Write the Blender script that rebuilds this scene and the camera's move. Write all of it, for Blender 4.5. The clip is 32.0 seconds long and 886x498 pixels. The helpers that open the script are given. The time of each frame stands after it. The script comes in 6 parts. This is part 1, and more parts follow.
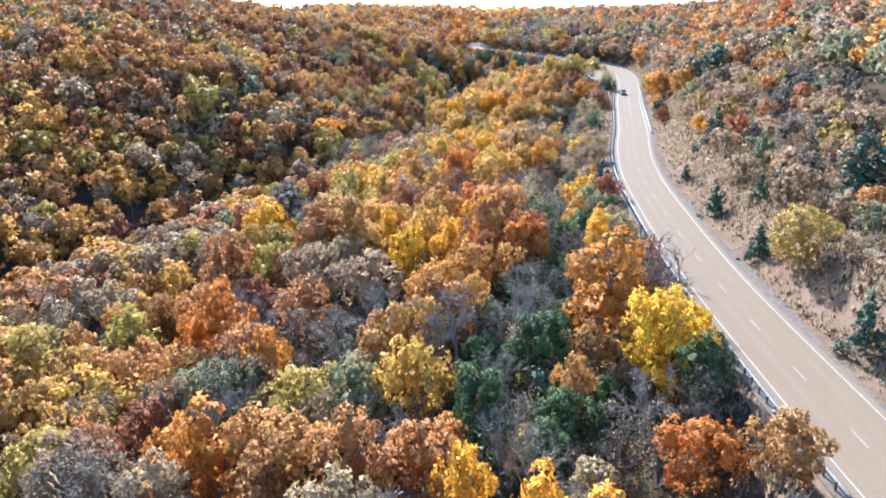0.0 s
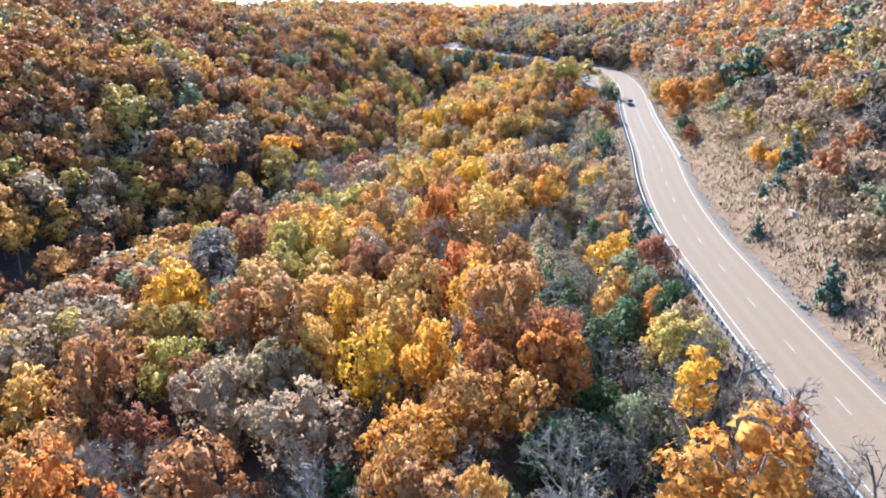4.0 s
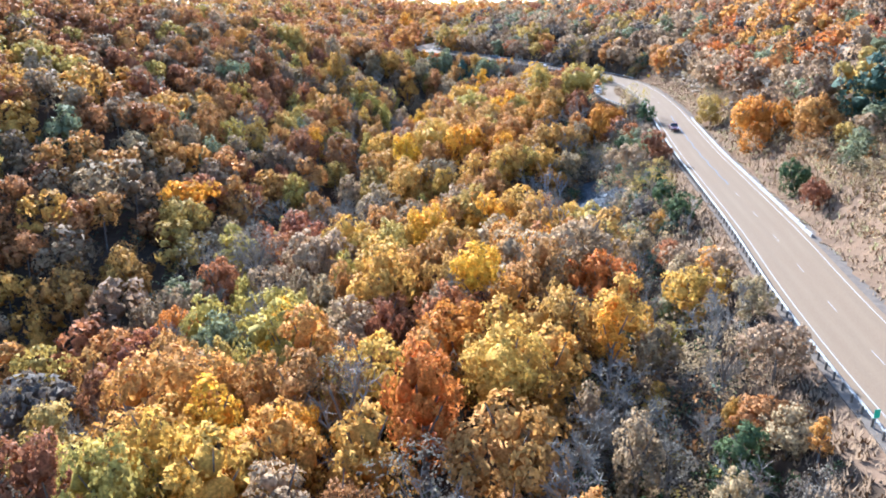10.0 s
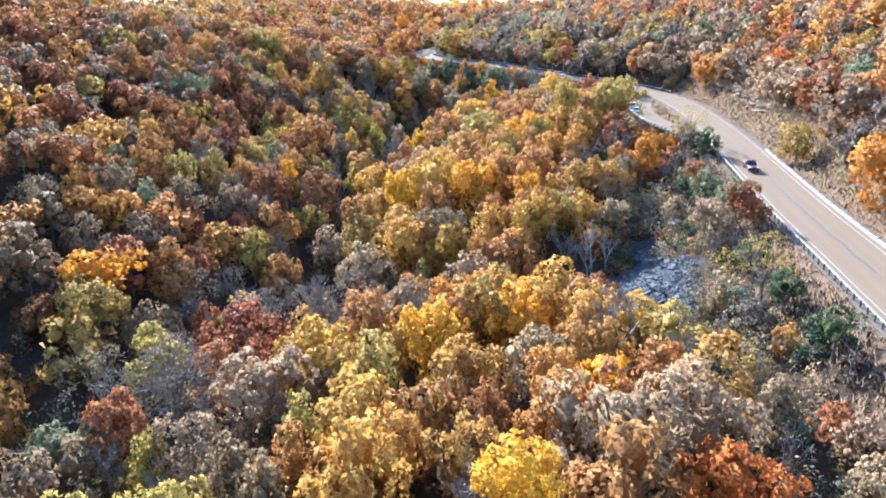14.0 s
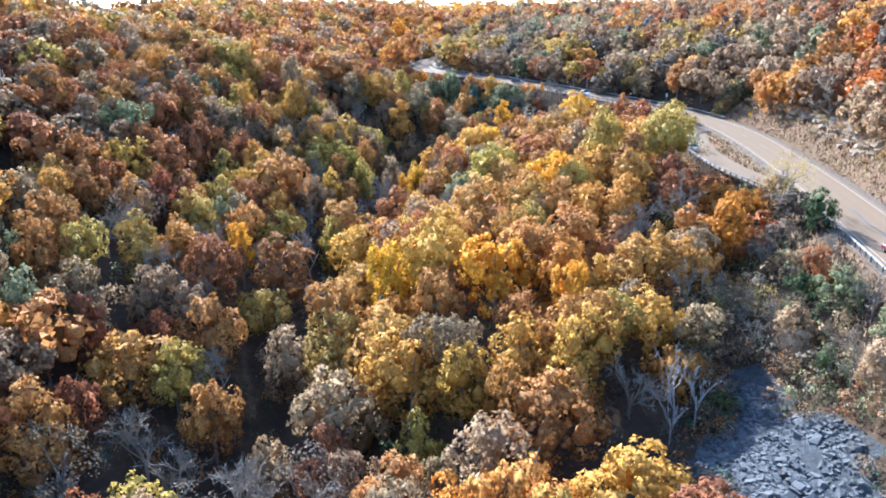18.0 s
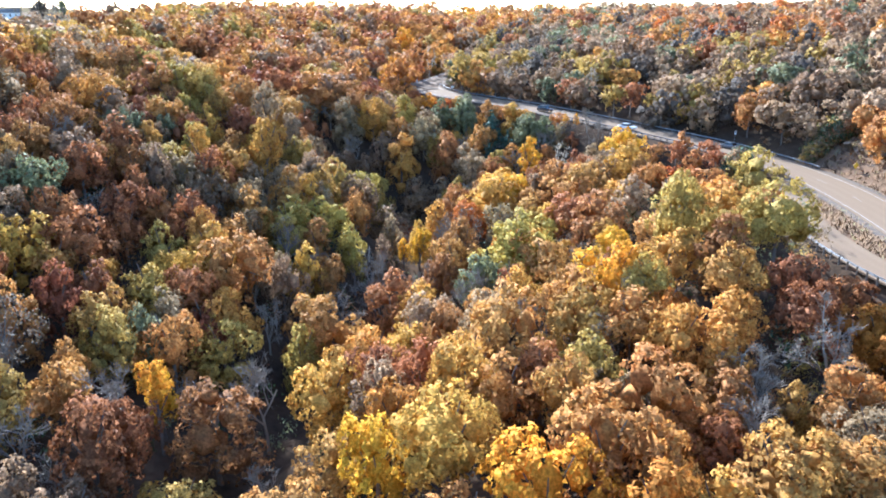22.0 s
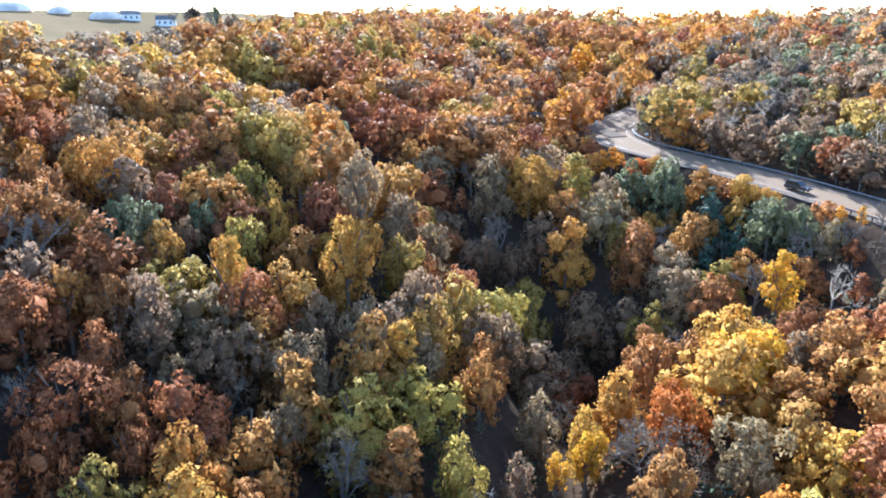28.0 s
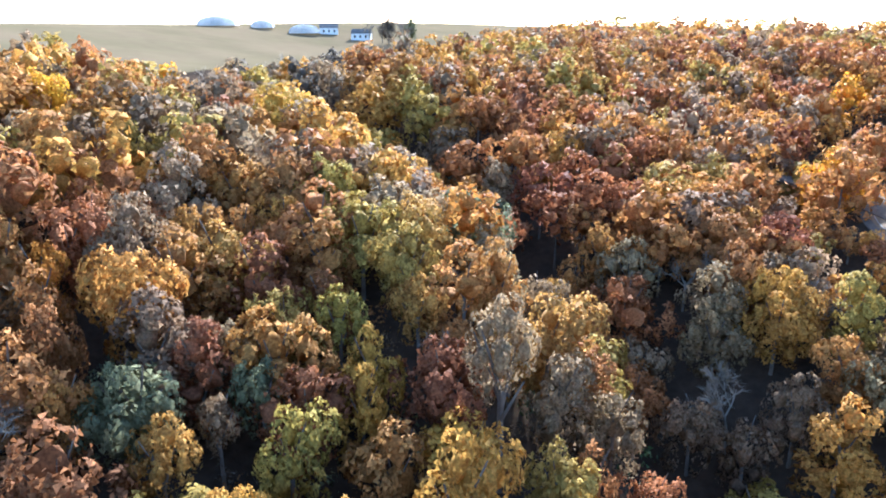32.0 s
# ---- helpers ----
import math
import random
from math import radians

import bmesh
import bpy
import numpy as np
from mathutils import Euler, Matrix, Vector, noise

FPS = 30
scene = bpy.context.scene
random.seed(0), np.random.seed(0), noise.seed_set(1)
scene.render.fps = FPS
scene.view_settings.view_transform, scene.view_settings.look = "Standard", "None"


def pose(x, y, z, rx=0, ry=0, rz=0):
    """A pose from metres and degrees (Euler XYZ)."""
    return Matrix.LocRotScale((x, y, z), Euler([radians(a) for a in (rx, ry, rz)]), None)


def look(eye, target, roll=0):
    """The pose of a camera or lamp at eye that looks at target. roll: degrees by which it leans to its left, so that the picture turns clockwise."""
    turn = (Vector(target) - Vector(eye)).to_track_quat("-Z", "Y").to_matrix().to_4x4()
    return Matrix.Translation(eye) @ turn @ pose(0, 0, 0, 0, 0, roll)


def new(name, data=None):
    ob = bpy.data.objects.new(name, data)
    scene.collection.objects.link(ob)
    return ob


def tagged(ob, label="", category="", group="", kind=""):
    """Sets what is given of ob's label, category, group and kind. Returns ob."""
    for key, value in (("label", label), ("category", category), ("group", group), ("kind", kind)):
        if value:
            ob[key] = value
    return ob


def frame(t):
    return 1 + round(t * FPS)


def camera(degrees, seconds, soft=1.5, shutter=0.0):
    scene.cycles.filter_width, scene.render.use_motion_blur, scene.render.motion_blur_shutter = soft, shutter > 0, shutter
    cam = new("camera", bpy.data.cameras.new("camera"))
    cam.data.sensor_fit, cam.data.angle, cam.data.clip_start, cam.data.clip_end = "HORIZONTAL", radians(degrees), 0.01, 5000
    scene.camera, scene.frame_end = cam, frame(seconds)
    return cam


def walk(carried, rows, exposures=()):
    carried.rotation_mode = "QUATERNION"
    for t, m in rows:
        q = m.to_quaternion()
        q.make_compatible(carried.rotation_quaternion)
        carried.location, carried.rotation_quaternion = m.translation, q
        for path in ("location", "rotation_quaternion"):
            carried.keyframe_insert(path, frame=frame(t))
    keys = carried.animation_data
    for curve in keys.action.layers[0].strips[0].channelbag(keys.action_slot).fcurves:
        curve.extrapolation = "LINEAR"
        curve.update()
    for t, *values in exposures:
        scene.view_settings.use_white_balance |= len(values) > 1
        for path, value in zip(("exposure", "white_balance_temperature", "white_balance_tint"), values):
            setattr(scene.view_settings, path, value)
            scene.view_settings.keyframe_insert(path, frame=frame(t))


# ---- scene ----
cam = camera(61.6, 32.0, soft=1.9)
METRES, EYE, TILT, LEAN, TURN = 370.0, 80.0, -16.5, 0.0, 0.0
ROWS = [
    (0.0, 0.0, 0.0, 0.0, -0.0, 0.0, -0.0),
    (0.5, -0.0002, 0.0149, 0.0045, -0.2, -0.01, 0.04),
    (1.0, -0.0005, 0.0298, 0.009, -0.47, -0.02, 0.1),
    (1.5, -0.0006, 0.0447, 0.0134, -0.73, -0.04, 0.17),
    (2.0, -0.0006, 0.0598, 0.0179, -0.99, -0.05, 0.25),
    (2.5, -0.0007, 0.075, 0.0225, -1.25, -0.06, 0.28),
    (3.0, -0.0006, 0.0903, 0.027, -1.48, -0.08, 0.32),
    (3.5, -0.0005, 0.1057, 0.0313, -1.69, -0.08, 0.39),
    (5.5, -0.0006, 0.167, 0.0489, -2.39, -0.1, 0.62),
    (6.0, -0.0004, 0.182, 0.0532, -2.6, -0.1, 0.72),
    (6.5, -0.0002, 0.1969, 0.0574, -2.86, -0.11, 0.81),
    (7.0, 0.0, 0.2119, 0.0618, -3.14, -0.11, 0.9),
    (7.5, 0.0002, 0.2266, 0.0663, -3.4, -0.14, 0.94),
    (8.0, 0.0006, 0.2416, 0.0706, -3.6, -0.15, 1.04),
    (8.5, 0.001, 0.2564, 0.0751, -3.8, -0.18, 1.08),
    (9.0, 0.0014, 0.2715, 0.0795, -3.87, -0.18, 1.12),
    (9.5, 0.0019, 0.2864, 0.0841, -3.87, -0.19, 1.17),
    (10.0, 0.0024, 0.3012, 0.0886, -3.89, -0.17, 1.15),
    (10.5, 0.003, 0.3159, 0.0933, -3.89, -0.17, 1.17),
    (11.0, 0.0036, 0.3304, 0.0981, -3.9, -0.19, 1.21),
    (11.5, 0.0042, 0.3451, 0.1029, -3.92, -0.19, 1.2),
    (12.0, 0.0051, 0.3596, 0.1078, -3.88, -0.2, 1.25),
    (12.5, 0.0057, 0.374, 0.1129, -3.91, -0.24, 1.29),
    (13.0, 0.0066, 0.3886, 0.1178, -3.89, -0.24, 1.32),
    (13.5, 0.0073, 0.4031, 0.1227, -3.91, -0.24, 1.34),
    (14.0, 0.008, 0.4177, 0.1277, -3.9, -0.22, 1.36),
    (14.5, 0.0087, 0.4323, 0.1326, -3.92, -0.19, 1.37),
    (16.5, 0.0125, 0.492, 0.1541, -3.89, -0.17, 1.4),
    (17.0, 0.0134, 0.5068, 0.1593, -3.9, -0.17, 1.38),
    (17.5, 0.0143, 0.5217, 0.1645, -3.93, -0.16, 1.36),
    (18.0, 0.0153, 0.5362, 0.1703, -3.9, -0.17, 1.37),
    (18.5, 0.0163, 0.5504, 0.1764, -3.92, -0.21, 1.38),
    (19.0, 0.0171, 0.5649, 0.1821, -3.93, -0.19, 1.38),
    (19.5, 0.0182, 0.5794, 0.1883, -3.93, -0.21, 1.39),
    (20.0, 0.0191, 0.5938, 0.1943, -3.94, -0.22, 1.38),
    (20.5, 0.0199, 0.6083, 0.2002, -3.95, -0.23, 1.37),
    (21.0, 0.0208, 0.6229, 0.2061, -3.77, -0.23, 1.34),
    (21.5, 0.0215, 0.6374, 0.212, -3.57, -0.23, 1.27),
    (22.0, 0.0224, 0.6517, 0.2176, -3.23, -0.21, 1.16),
    (22.5, 0.0233, 0.6663, 0.2233, -2.77, -0.22, 0.99),
    (23.0, 0.0239, 0.6808, 0.2288, -1.87, -0.2, 0.7),
    (23.5, 0.0246, 0.6942, 0.234, -0.93, -0.2, 0.38),
    (24.0, 0.0254, 0.7089, 0.2394, 0.14, -0.18, 0.06),
    (24.5, 0.0257, 0.7233, 0.2449, 1.13, -0.19, -0.29),
    (25.0, 0.0261, 0.7381, 0.2505, 2.19, -0.19, -0.59),
    (25.5, 0.0263, 0.7527, 0.2561, 3.33, -0.18, -0.93),
    (27.5, 0.0239, 0.8112, 0.2789, 7.96, -0.42, -2.29),
    (28.0, 0.0225, 0.8254, 0.2848, 9.22, -0.5, -2.65),
    (28.5, 0.0207, 0.8398, 0.2902, 10.53, -0.45, -3.06),
    (29.0, 0.0192, 0.8542, 0.2962, 11.92, -0.55, -3.44),
    (29.5, 0.0169, 0.8685, 0.302, 13.25, -0.59, -3.85),
    (30.0, 0.0144, 0.8827, 0.3081, 14.84, -0.71, -4.3),
    (30.5, 0.0116, 0.8968, 0.3141, 16.61, -0.83, -4.76),
    (31.0, 0.0082, 0.9109, 0.3203, 18.65, -0.99, -5.29),
    (31.5, 0.0043, 0.9248, 0.3263, 21.31, -1.12, -6.04),
    (32.0, 0.0003, 0.9386, 0.3331, 24.3, -1.48, -6.8),
]
walk(cam, [(t, pose(0, 0, EYE, TILT, LEAN, TURN) @ pose(METRES * x, METRES * y, METRES * z, 90 + pitch, roll, yaw)) for t, x, y, z, yaw, pitch, roll in ROWS], exposures=[(0.0, 2.12, 4950, 8), (32.0, 2.12, 4950, 8)])

# ---- world, sun ----
SUN_AZ, SUN_EL = -14.0, 28.0
world = bpy.data.worlds.new("sky")
scene.world = world
world.use_nodes = True
wn = world.node_tree.nodes
sky = wn.new("ShaderNodeTexSky")
sky.sky_type = "NISHITA"
sky.sun_disc = False
sky.sun_elevation = radians(SUN_EL)
sky.sun_rotation = radians(SUN_AZ)
sky.air_density, sky.dust_density, sky.ozone_density = 1.0, 1.2, 1.6
wn["Background"].inputs["Strength"].default_value = 0.13
world.node_tree.links.new(sky.outputs["Color"], wn["Background"].inputs["Color"])
sun_data = bpy.data.lights.new("sun", "SUN")
sun_data.energy, sun_data.angle, sun_data.color = 5.0, radians(2.0), (1.0, 0.94, 0.85)
sun = new("sun", sun_data)
sun_dir = Vector((math.sin(radians(SUN_AZ)) * math.cos(radians(SUN_EL)), math.cos(radians(SUN_AZ)) * math.cos(radians(SUN_EL)), math.sin(radians(SUN_EL))))
sun.matrix_world = look(sun_dir * 400 + Vector((0, 250, 80)), (0, 250, 80))


# ---- materials ----
def nodes_of(name):
    m = bpy.data.materials.new(name)
    m.use_nodes = True
    return m, m.node_tree.nodes, m.node_tree.links


def mix_colour(n, l, fac, a, b, blend="MIX"):
    x = n.new("ShaderNodeMix")
    x.data_type, x.blend_type = "RGBA", blend
    for sock, v in ((x.inputs[0], fac), (x.inputs[6], a), (x.inputs[7], b)):
        if isinstance(v, (int, float)):
            sock.default_value = v
        elif isinstance(v, tuple):
            sock.default_value = (*v, 1)
        else:
            l.new(v, sock)
    return x.outputs[2]


def noise_fac(n, l, scale, detail=4.0, lo=0.35, hi=0.65, coords="Object", stretch=None):
    tc = n.new("ShaderNodeTexCoord")
    t = n.new("ShaderNodeTexNoise")
    t.inputs["Scale"].default_value, t.inputs["Detail"].default_value = scale, detail
    src = tc.outputs[coords]
    if stretch:
        mp = n.new("ShaderNodeMapping")
        mp.inputs["Scale"].default_value = stretch
        l.new(src, mp.inputs["Vector"])
        src = mp.outputs["Vector"]
    l.new(src, t.inputs["Vector"])
    r = n.new("ShaderNodeMapRange")
    r.inputs["From Min"].default_value, r.inputs["From Max"].default_value = lo, hi
    l.new(t.outputs["Fac"], r.inputs["Value"])
    return r.outputs["Result"]


def scaled(c, k):
    return tuple(min(1.0, v * k) for v in c)


def leaf_material(name, colour, second, through_light=0.36):
    """Autumn leaves: each leaf its own tone, each tree its own shift, with light passing through."""
    m, n, l = nodes_of(name)
    b = n["Principled BSDF"]
    g = n.new("ShaderNodeNewGeometry")
    o = n.new("ShaderNodeObjectInfo")
    patch = noise_fac(n, l, 0.35, 2.0, 0.38, 0.64)
    base = mix_colour(n, l, patch, colour, second)
    ramp = n.new("ShaderNodeMapRange")
    ramp.inputs["To Min"].default_value, ramp.inputs["To Max"].default_value = 0.82, 1.18
    l.new(g.outputs["Random Per Island"], ramp.inputs["Value"])
    hsv = n.new("ShaderNodeHueSaturation")
    hue = n.new("ShaderNodeMapRange")
    hue.inputs["To Min"].default_value, hue.inputs["To Max"].default_value = 0.488, 0.512
    l.new(o.outputs["Random"], hue.inputs["Value"])
    l.new(hue.outputs["Result"], hsv.inputs["Hue"])
    # single leaves and twigs within a spray
    fine = n.new("ShaderNodeTexNoise")
    fine.inputs["Scale"].default_value, fine.inputs["Detail"].default_value = 3.6, 2.0
    l.new(g.outputs["Position"], fine.inputs["Vector"])
    grain = n.new("ShaderNodeMapRange")
    grain.inputs["From Min"].default_value, grain.inputs["From Max"].default_value = 0.34, 0.66
    grain.inputs["To Min"].default_value, grain.inputs["To Max"].default_value = 0.62, 1.25
    l.new(fine.outputs["Fac"], grain.inputs["Value"])
    tone = n.new("ShaderNodeMath")
    tone.operation = "MULTIPLY"
    l.new(ramp.outputs["Result"], tone.inputs[0])
    l.new(grain.outputs["Result"], tone.inputs[1])
    l.new(tone.outputs[0], hsv.inputs["Value"])
    l.new(base, hsv.inputs["Color"])
    l.new(hsv.outputs["Color"], b.inputs["Base Color"])
    b.inputs["Roughness"].default_value = 0.8
    b.inputs["Specular IOR Level"].default_value = 0.1
    tr = n.new("ShaderNodeBsdfTranslucent")
    l.new(hsv.outputs["Color"], tr.inputs["Color"])
    mx = n.new("ShaderNodeMixShader")
    mx.inputs[0].default_value = through_light
    l.new(b.outputs["BSDF"], mx.inputs[1])
    l.new(tr.outputs["BSDF"], mx.inputs[2])
    l.new(mx.outputs["Shader"], n["Material Output"].inputs["Surface"])
    return m


def solid(name, a, c, scale, rough=0.8, metal=0.0, bump=0.0, detail=5.0, coords="Object", stretch=None):
    m, n, l = nodes_of(name)
    b = n["Principled BSDF"]
    f = noise_fac(n, l, scale, detail, coords=coords, stretch=stretch)
    f2 = noise_fac(n, l, scale * 7.3, 3.0, 0.3, 0.7, coords=coords, stretch=stretch)
    col = mix_colour(n, l, f, a, c)
    col = mix_colour(n, l, 0.35, col, mix_colour(n, l, f2, scaled(a, 0.7), scaled(c, 1.2)))
    l.new(col, b.inputs["Base Color"])
    b.inputs["Roughness"].default_value, b.inputs["Metallic"].default_value = rough, metal
    if rough > 0.84:
        b.inputs["Specular IOR Level"].default_value = 0.15 if rough < 0.93 else 0.0
    if bump:
        bp = n.new("ShaderNodeBump")
        bp.inputs["Strength"].default_value, bp.inputs["Distance"].default_value = 0.6, bump
        l.new(f2, bp.inputs["Height"])
        l.new(bp.outputs["Normal"], b.inputs["Normal"])
    return m


LEAF = {
    "yellow": leaf_material("leaf_yellow", (0.73, 0.385, 0.032), (0.64, 0.32, 0.032)),
    "gold": leaf_material("leaf_gold", (0.59, 0.325, 0.064), (0.51, 0.262, 0.056)),
    "amber": leaf_material("leaf_amber", (0.49, 0.256, 0.066), (0.42, 0.2, 0.058)),
    "orange": leaf_material("leaf_orange", (0.54, 0.205, 0.035), (0.46, 0.16, 0.035)),
    "rust": leaf_material("leaf_rust", (0.41, 0.185, 0.063), (0.34, 0.148, 0.053)),
    "red": leaf_material("leaf_red", (0.3, 0.122, 0.05), (0.24, 0.1, 0.045)),
    "brown": leaf_material("leaf_brown", (0.3, 0.2, 0.105), (0.24, 0.155, 0.085)),
    "tan": leaf_material("leaf_tan", (0.4, 0.275, 0.14), (0.33, 0.225, 0.12)),
    "olive": leaf_material("leaf_olive", (0.44, 0.308, 0.07), (0.39, 0.27, 0.066)),
    "sage": leaf_material("leaf_sage", (0.22, 0.22, 0.105), (0.18, 0.18, 0.09)),
    "green": leaf_material("leaf_green", (0.09, 0.12, 0.045), (0.07, 0.095, 0.04)),
    "pine": leaf_material("leaf_pine", (0.055, 0.085, 0.055), (0.08, 0.11, 0.07), 0.1),
    "grey": leaf_material("leaf_grey", (0.165, 0.13, 0.092), (0.13, 0.105, 0.077)),
}
LEAF_NAMES = list(LEAF)
BARK = solid("bark", (0.11, 0.085, 0.065), (0.2, 0.17, 0.14), 2.0, 0.9)
PALE_BARK = solid("pale_bark", (0.28, 0.26, 0.24), (0.42, 0.39, 0.36), 2.0, 0.85)
TWIG = solid("twig", (0.2, 0.165, 0.125), (0.29, 0.245, 0.19), 0.8, 0.9)
# brown leaf litter, its colour darkened to deepen the shade between crowns
SHADED_LITTER = solid("shaded_leaf_litter", (0.035, 0.027, 0.02), (0.08, 0.053, 0.034), 0.12, 0.95, bump=0.1)


# ---- plan ----
# road centreline: x, y, height
ROAD = [(36, -60, 40.5), (36, 0, 43.4), (36.3, 40, 45.2), (36.4, 60, 45.8), (37.5, 100, 47.2), (41.3, 145, 48.9), (44.5, 168, 49.7),
        (48.8, 190, 50.7), (54.8, 215, 51.8), (60.8, 243, 53.0), (66.5, 270, 54.2), (73.5, 300, 55.7), (79.5, 325, 56.9), (84.5, 350, 58.1),
        (87.7, 372, 59.3), (88.3, 390, 60.3), (85.3, 407, 61.3), (78.5, 422, 62.4), (71, 434.5, 63.3), (62, 448, 64.4), (53, 461, 65.4),
        (42, 474, 66.6), (30.5, 485, 67.6), (21.8, 495, 68.4), (18.3, 506, 69), (19.2, 517, 69.5), (23.5, 530, 70.2), (30, 545, 71), (37, 562, 72.3)]


def spline(points, step):
    """Even points along a smooth line through the given ones."""
    p = np.array(points, float)
    p = np.vstack([2 * p[0] - p[1], p, 2 * p[-1] - p[-2]])
    out = []
    for i in range(1, len(p) - 2):
        a, b, c, d = p[i - 1], p[i], p[i + 1], p[i + 2]
        k = max(2, int(np.linalg.norm(c - b) / 0.5))
        for t in np.linspace(0, 1, k, endpoint=False):
            out.append(0.5 * (2 * b + (c - a) * t + (2 * a - 5 * b + 4 * c - d) * t * t + (3 * b - 3 * c + d - a) * t ** 3))
    out.append(p[-2])
    out = np.array(out)
    s = np.concatenate([[0], np.cumsum(np.linalg.norm(np.diff(out, axis=0), axis=1))])
    q = np.linspace(0, s[-1], max(2, int(s[-1] / step) + 1))
    return np.stack([np.interp(q, s, out[:, i]) for i in range(out.shape[1])], 1)


LINE = spline(ROAD, 2.0)


def road_side(x, y):
    """Signed distance to the road's centre (right of it positive), and the road's height there."""
    x, y = np.atleast_1d(np.asarray(x, float)), np.atleast_1d(np.asarray(y, float))
    dist, z = np.empty(len(x)), np.empty(len(x))
    tan = np.gradient(LINE[:, :2], axis=0)
    tan /= np.linalg.norm(tan, axis=1)[:, None]
    for s in range(0, len(x), 4000):
        px, py = x[s:s + 4000], y[s:s + 4000]
        dx, dy = px[:, None] - LINE[:, 0], py[:, None] - LINE[:, 1]
        i = np.argmin(dx * dx + dy * dy, axis=1)
        k = np.arange(len(px))
        ddx, ddy, tx, ty = dx[k, i], dy[k, i], tan[i, 0], tan[i, 1]
        side = np.sign(ddx * ty - ddy * tx)
        dist[s:s + 4000] = side * np.hypot(ddx, ddy)
        along = np.clip(ddx * tx + ddy * ty, -2, 2)
        z[s:s + 4000] = LINE[i, 2] + along * 0.04
    return dist, z


# heights of the land, west to east, from south to north
GRID_X, GRID_Y = np.linspace(-150, 190, 9), np.linspace(-30, 630, 11)
LAND = np.array([
    [26, 25, 26, 31, 38, 53, 69, 80, 87],
    [27, 25, 27, 32, 40, 58, 77, 87, 92],
    [30, 25, 25, 29, 42, 57, 76, 86, 93],
    [32, 24, 21, 33, 38, 58, 75, 84, 91],
    [50, 39, 25, 29, 37, 54, 71, 83, 90],
    [68, 59, 48, 33, 40, 51, 66, 83, 91],
    [81, 71, 58, 43, 40, 56, 64, 82, 93],
    [86, 81, 71, 56, 46, 59, 69, 81, 93],
    [85, 81, 73, 64, 63, 71, 77, 84, 89],
    [86, 84, 80, 72, 69, 75, 81, 85, 87],
    [86, 86, 85, 84, 82, 84, 86, 87, 88]], float)


def cubic(t):
    return np.stack([-0.5 * t + t * t - 0.5 * t ** 3, 1 - 2.5 * t * t + 1.5 * t ** 3, 0.5 * t + 2 * t * t - 1.5 * t ** 3, -0.5 * t * t + 0.5 * t ** 3])


def smooth(a, b, v):
    t = np.clip((v - a) / (b - a), 0, 1)
    return t * t * (3 - 2 * t)


# stream gullies between the spurs: course, depth, width
GULLIES = [(spline([(44, 280), (33, 274), (18, 276), (-9, 284), (-21, 278), (-39, 260), (-50, 236), (-67, 220), (-95, 157), (-110, 90)], 5.0), 4.0, 10.0),
           (spline([(9, 432), (10, 405), (5, 385), (-1, 362), (-11, 341), (-9, 318), (-10, 290)], 5.0), 5.5, 10.0),
           (spline([(-108, 516), (-80, 500), (-58, 486), (-40, 476), (-22, 462), (-8, 448), (9, 432)], 5.0), 12.0, 12.0),
           (spline([(-34, 165), (-42, 130), (-50, 100), (-60, 60)], 5.0), 2.0, 9.0)]

# low knolls and spurs between the gullies: x, y, height
KNOLLS = [(-20, 331, 4.9), (37, 348, 5.0), (-44, 391, 3.4), (-46, 254, 6.5), (13, 399, 2.5), (11, 206, 3.0), (-34, 166, 3.9),
          (10, 325, 2.9), (-6, 138, 3.4), (-2, 239, 2.8), (-87, 515, 2.3), (-13, 197, 2.2), (-28, 271, 1.5), (-27, 440, 6.5), (-48, 470, 4.0)]


def on_scree(x, y):
    """Below 1 within the tongue of loose rock under the road."""
    return np.hypot((x - 42 - 0.24 * (y - 267)) / 7.0, (y - 267) / 18) + 0.16 * np.sin(y / 2.7 + x / 4.0) + 0.1 * np.sin(x / 1.3 - y / 4.1)


